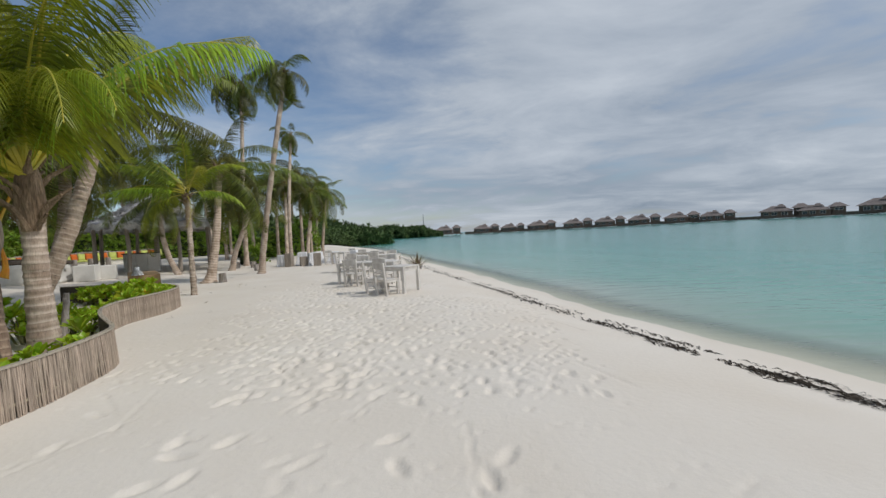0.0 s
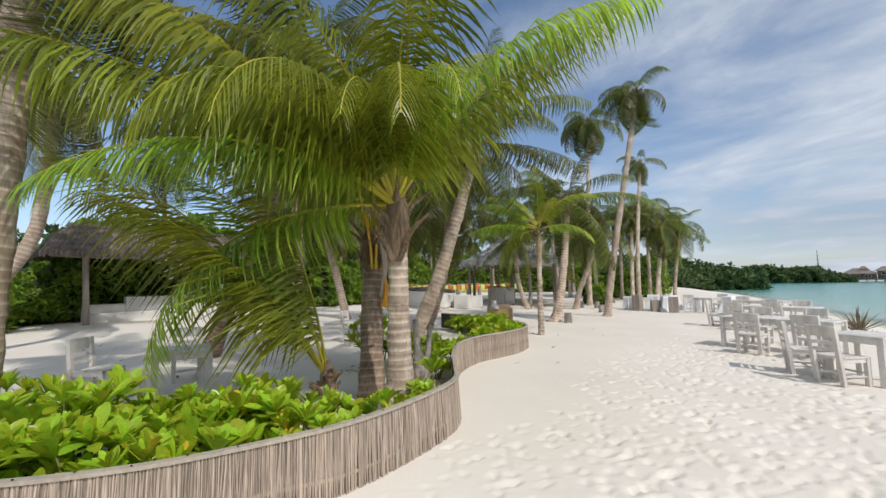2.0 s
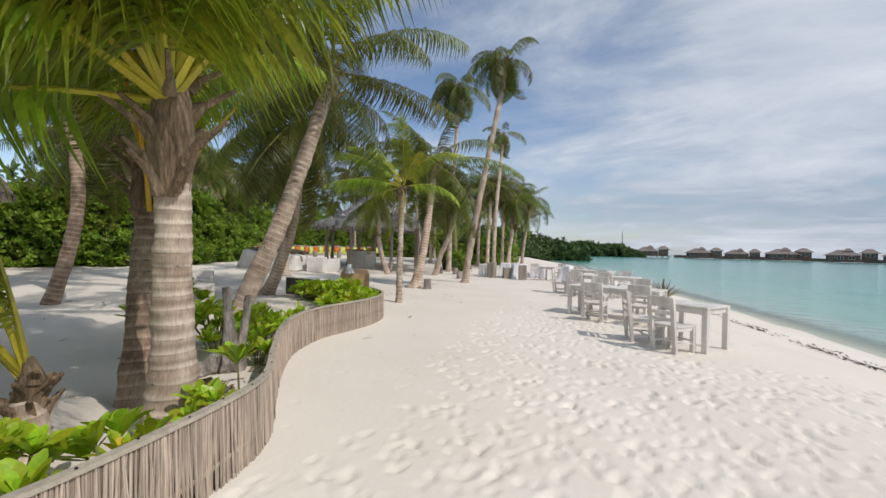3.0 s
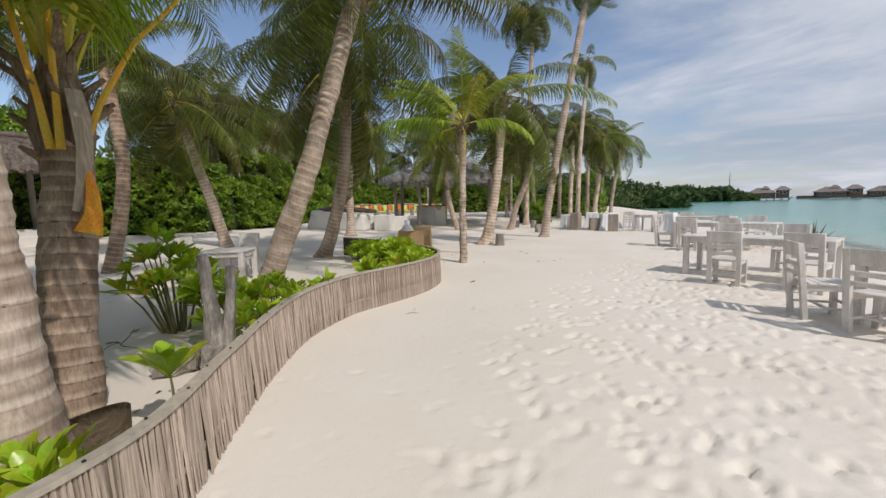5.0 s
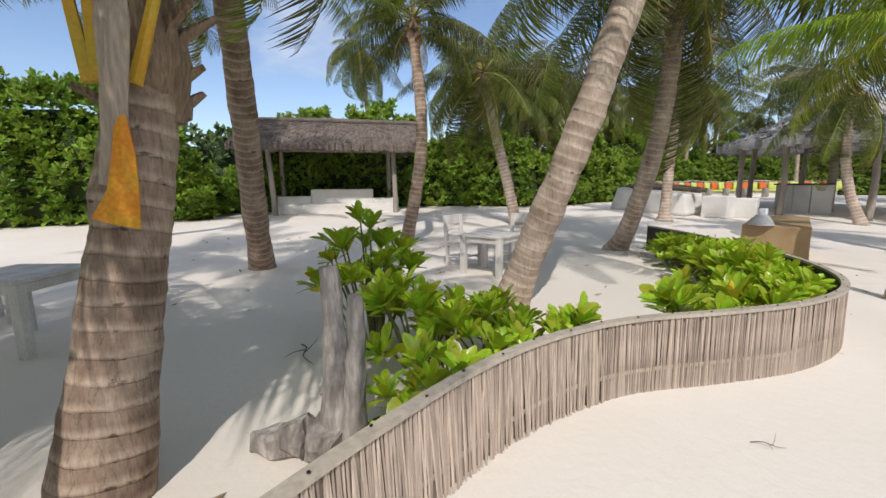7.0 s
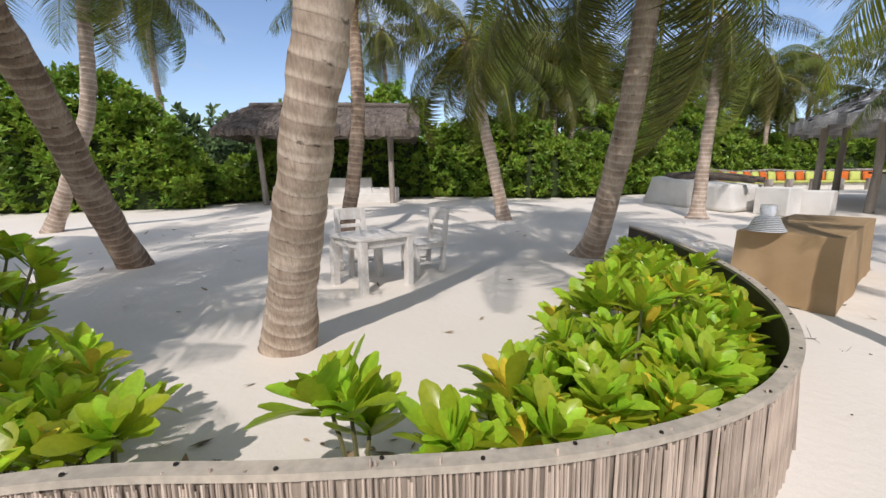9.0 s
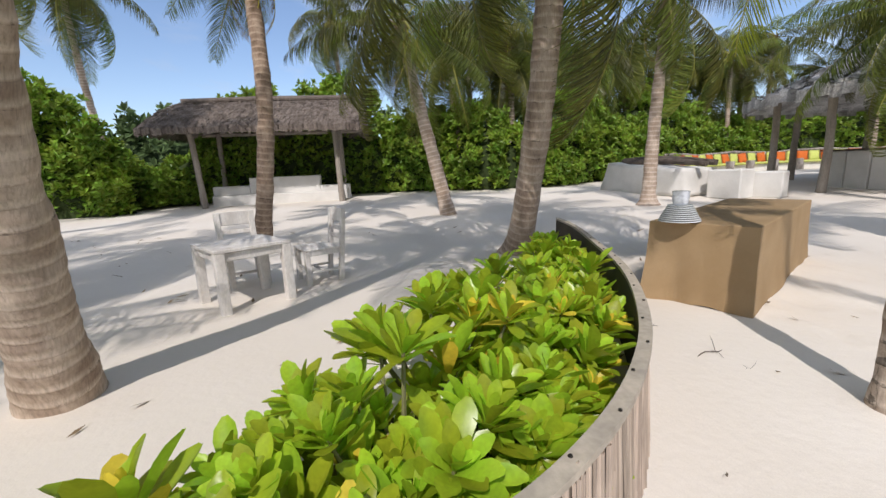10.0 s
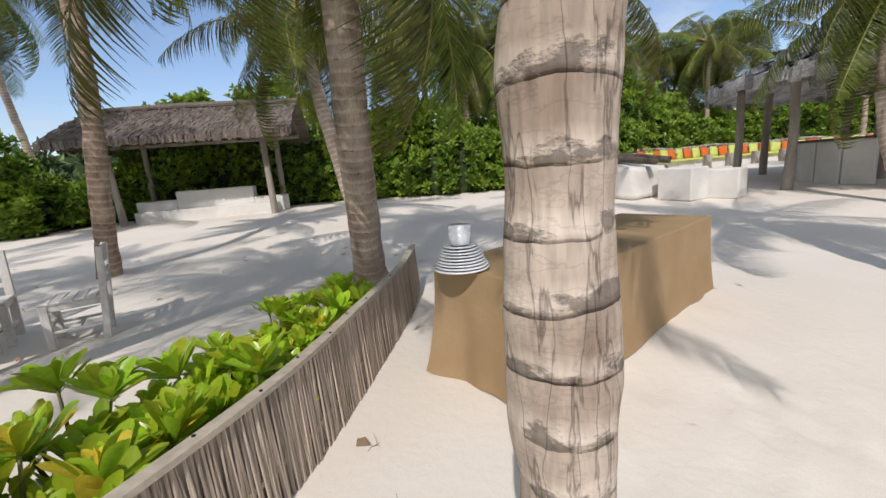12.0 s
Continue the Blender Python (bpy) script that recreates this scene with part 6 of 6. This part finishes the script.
# ---- wrack line, litter and twigs ----
KELP = spline([(-5.2, 34, 0), (-2.6, 25, 0), (-0.3, 17.9, 0), (1.5, 13.6, 0), (2.72, 10.94, 0), (3.77, 7.98, 0), (4.43, 6.3, 0), (4.8, 4.9, 0), (5.2, 4.1, 0), (5.5, 3.4, 0), (6.0, 2.0, 0), (7.2, -1.5, 0)], 300)
verts, faces = [], []
R = random.Random(17)
for _ in range(4200):
    k = R.randrange(300)
    p = KELP[k].lerp(KELP[k + 1], R.random())
    d = (KELP[k + 1] - KELP[k]).normalized()
    o = Vector((d.y, -d.x, 0))
    clump = noise.noise(p * 0.9) + 0.4 * noise.noise(p * 3.1)
    if R.random() > 0.42 + 0.75 * clump:
        continue
    lane = R.choice((-0.16, 0.0, 0.0, 0.02, 0.34))
    c = p - o * (lane + R.gauss(0, 0.045 + 0.06 * max(0, clump)))
    ln, w = R.uniform(0.05, 0.2), R.uniform(0.003, 0.011)
    t = (d * R.choice((-1, 1)) + o * R.gauss(0, 0.5)).normalized()
    s = Vector((-t.y, t.x, 0))
    z = land_z(c.x, c.y) + 0.004
    b = len(verts)
    hgt = R.uniform(0.006, 0.035)
    verts += [c - t * ln / 2 - s * w + Vector((0, 0, z)), c - t * ln / 2 + s * w + Vector((0, 0, z)), c + s * w * 1.3 + Vector((0, 0, z + hgt)), c - s * w * 1.3 + Vector((0, 0, z + hgt * 0.7)),
              c + t * ln / 2 + s * w + Vector((0, 0, z)), c + t * ln / 2 - s * w + Vector((0, 0, z))]
    faces += [(b, b + 1, b + 2, b + 3), (b + 3, b + 2, b + 4, b + 5)]
wrack = mesh_part("seaweed_line", mesh_of("seaweed_line", verts, faces), M["kelp"])
tagged(wrack, "line of dark dried seaweed and twigs above the waterline", "seaweed", kind="stuff")

verts, faces = [], []
R = random.Random(23)
for _ in range(900):
    zone = R.random()
    if zone < 0.55:
        q = R.choice(frames_all)
        p = q[0] - q[2] * R.uniform(0.06, 0.9)
    else:
        p = Vector((R.uniform(-14, -5.5), R.uniform(0, 14), 0))
        if R.random() < 0.7:
            continue
    z = land_z(p.x, p.y) + 0.01
    a, ln = R.uniform(0, 6.28), R.uniform(0.02, 0.09)
    t, s = Vector((math.cos(a), math.sin(a), R.uniform(-.1, .3))), Vector((-math.sin(a), math.cos(a), R.uniform(-.2, .2)))
    w = ln * R.uniform(0.12, 0.4)
    b = len(verts)
    c = Vector((p.x, p.y, z))
    verts += [c - t * ln, c + s * w + Vector((0, 0, 0.01)), c + t * ln + Vector((0, 0, 0.012)), c - s * w]
    faces.append((b, b + 1, b + 2, b + 3))
tagged(mesh_part("leaf_litter", mesh_of("leaf_litter", verts, faces), M["dry_leaf"]), "scattered dry brown leaves and husks on the sand", "litter", kind="stuff")

for x, y, a, k in ((-6.55, 4.4, 20, 1.0), (-5.05, 7.25, 60, 0.35), (-8.1, 10.65, 110, 0.55), (-7.9, 10.75, 30, 0.3), (-8.6, 10.5, 150, 0.3), (-6.15, 8.9, 15, 0.25), (-4.55, 7.9, 75, 0.25), (-7.05, 11.45, 130, 0.3)):
    bm = bmesh.new()
    tube(bm, spline([(-0.22, 0, 0.02), (-0.05, 0.03, 0.05), (0.1, -0.02, 0.04), (0.25, 0.04, 0.02)], 6), [0.006, 0.007, 0.006, 0.005, 0.005, 0.004, 0.002], 5)
    tube(bm, spline([(0.06, -0.01, 0.045), (0.1, 0.06, 0.12), (0.11, 0.12, 0.2)], 4), [0.005, 0.004, 0.004, 0.003, 0.001], 5)
    tube(bm, spline([(0.0, 0.01, 0.05), (0.03, -0.08, 0.06), (0.02, -0.16, 0.02)], 4), [0.005, 0.004, 0.003, 0.003, 0.001], 5)
    tagged(part("twig", bm, M["dark_wood"], loc=turned(x, y, a, land_z(x, y) - 0.004) @ Matrix.Scale(k, 4)), "dry forked twig lying on the sand", "twig", "twigs on the sand")


# ---- villas on stilts across the lagoon ----
def villa(m, seed):
    r = random.Random(seed)
    ob = thing("overwater_villa", m, "brown thatched villa on stilts over the lagoon", "villa", "villas across the lagoon")
    slab("deck", ob, (0, 0, 1.3), (24, 12, 0.4), M["villa_wall"], 0.05)
    for sx in range(7):
        for sy in (-1, 1):
            bm = bmesh.new(); tube(bm, [(-10.8 + sx * 3.6, sy * 5.2, -2.5), (-10.8 + sx * 3.6, sy * 5.2, 1.15)], [0.22, 0.2], 8); part("stilt", bm, M["villa_wall"], ob)
    slab("wall", ob, (-3, 0, 3.0), (14, 8.5, 3.0), M["villa_wall"], 0.05)
    slab("wall", ob, (7.5, 0, 3.7), (6, 7, 4.4), M["villa_wall"], 0.05)
    for x, w in ((-7.5, 2.2), (-4, 2.6), (0.5, 2.6)):
        win = slab("window", ob, (x, -4.28, 3.1), (w, 0.12, 1.9), M["plaster"], 0.02)
        for sx in (-1, 1):
            slab("pane", win, (x + sx * w * 0.24, -4.33, 3.1), (w * 0.42, 0.06, 1.66), M["villa_glass"], 0.01)
    win = slab("window", ob, (7.5, -3.53, 4.6), (3.6, 0.12, 1.6), M["plaster"], 0.02)
    for sx in (-1, 1):
        slab("pane", win, (7.5 + sx * 0.87, -3.58, 4.6), (1.55, 0.06, 1.36), M["villa_glass"], 0.01)
    for x, y, w, d, z, h in ((-3, 0, 16.5, 11.5, 4.5, 3.4), (7.5, 0, 8.5, 9.5, 6.0, 2.6), (-1, 0, 5, 5, 7.0, 1.9)):
        bm = bmesh.new()
        c = [bm.verts.new((x + sx * w / 2, y + sy * d / 2, z)) for sx, sy in ((-1, -1), (1, -1), (1, 1), (-1, 1))]
        c2 = [bm.verts.new((x + sx * w * 0.27, y + sy * d * 0.2, z + h * 0.6)) for sx, sy in ((-1, -1), (1, -1), (1, 1), (-1, 1))]
        t = [bm.verts.new((x + s * w * 0.14, y, z + h)) for s in (-1, 1)]
        for k in range(4):
            bm.faces.new((c[k], c[(k + 1) % 4], c2[(k + 1) % 4], c2[k]))
        bm.faces.new((c2[0], c2[1], t[1], t[0])); bm.faces.new((c2[1], c2[2], t[1])); bm.faces.new((c2[2], c2[3], t[0], t[1])); bm.faces.new((c2[3], c2[0], t[0]))
        bm.faces.new(c[::-1])
        part("roof", bm, M["villa_roof"], ob, "weathered grey-brown thatch")
    slab("stair_deck", ob, (0.5, -8.0, 0.5), (9, 4, 0.25), M["plaster"], 0.03, label="pale bathing deck")
    return ob


first = villa(pose(-21, 268, -0.5, 0, 0, 6), 1)
first.scale = (0.8, 0.8, 0.8)
for x, y, a, k in ((4.5, 268, 4, 0.9), (22, 272, -6, 0.85), (40, 266, 2, 0.95), (62, 262, -12, 0.95), (80, 257, -16, 0.95), (98, 251, -22, 0.95), (116, 244, -20, 0.95), (131, 236, -28, 0.9), (150, 214, -34, 1.0), (160, 205, -30, 0.9), (178, 192, -40, 1.1), (204, 170, -46, 1.1), (225, 145, -50, 1.1)):
    ob = copy_thing(first, pose(x, y, -0.5, 0, 0, a))
    ob.scale = (k * 0.87, k * 0.87, k * 0.82)
jetty = thing("jetty", Matrix(), "long brown timber jetty linking the villas", "jetty")
JET = spline([(-10, 282, 1.0), (50, 280, 1.0), (110, 262, 1.0), (165, 222, 1.0), (235, 160, 1.0)], 60)
for a, b in zip(JET, JET[1:]):
    bm = bmesh.new()
    box(bm, (a + b) / 2 - Vector((0, 0, 0.5)), ((b - a).length + 0.1, 2.4, 1.6), Matrix.Rotation(math.atan2((b - a).y, (b - a).x), 4, "Z"))
    part("deck_bay", bm, M["villa_wall"], jetty)
bm = bmesh.new()
tube(bm, [(0, 0, 0), (0, 0, 10), (0, 0, 15.5)], [0.3, 0.22, 0.1], 8)
for z in (9, 11, 13):
    box(bm, (0, 0, z), (1.2, 0.1, 0.1))
tagged(part("radio_mast", bm, M["steel"], loc=pose(-37, 268, -0.4)), "thin steel radio mast beyond the mangroves", "mast")
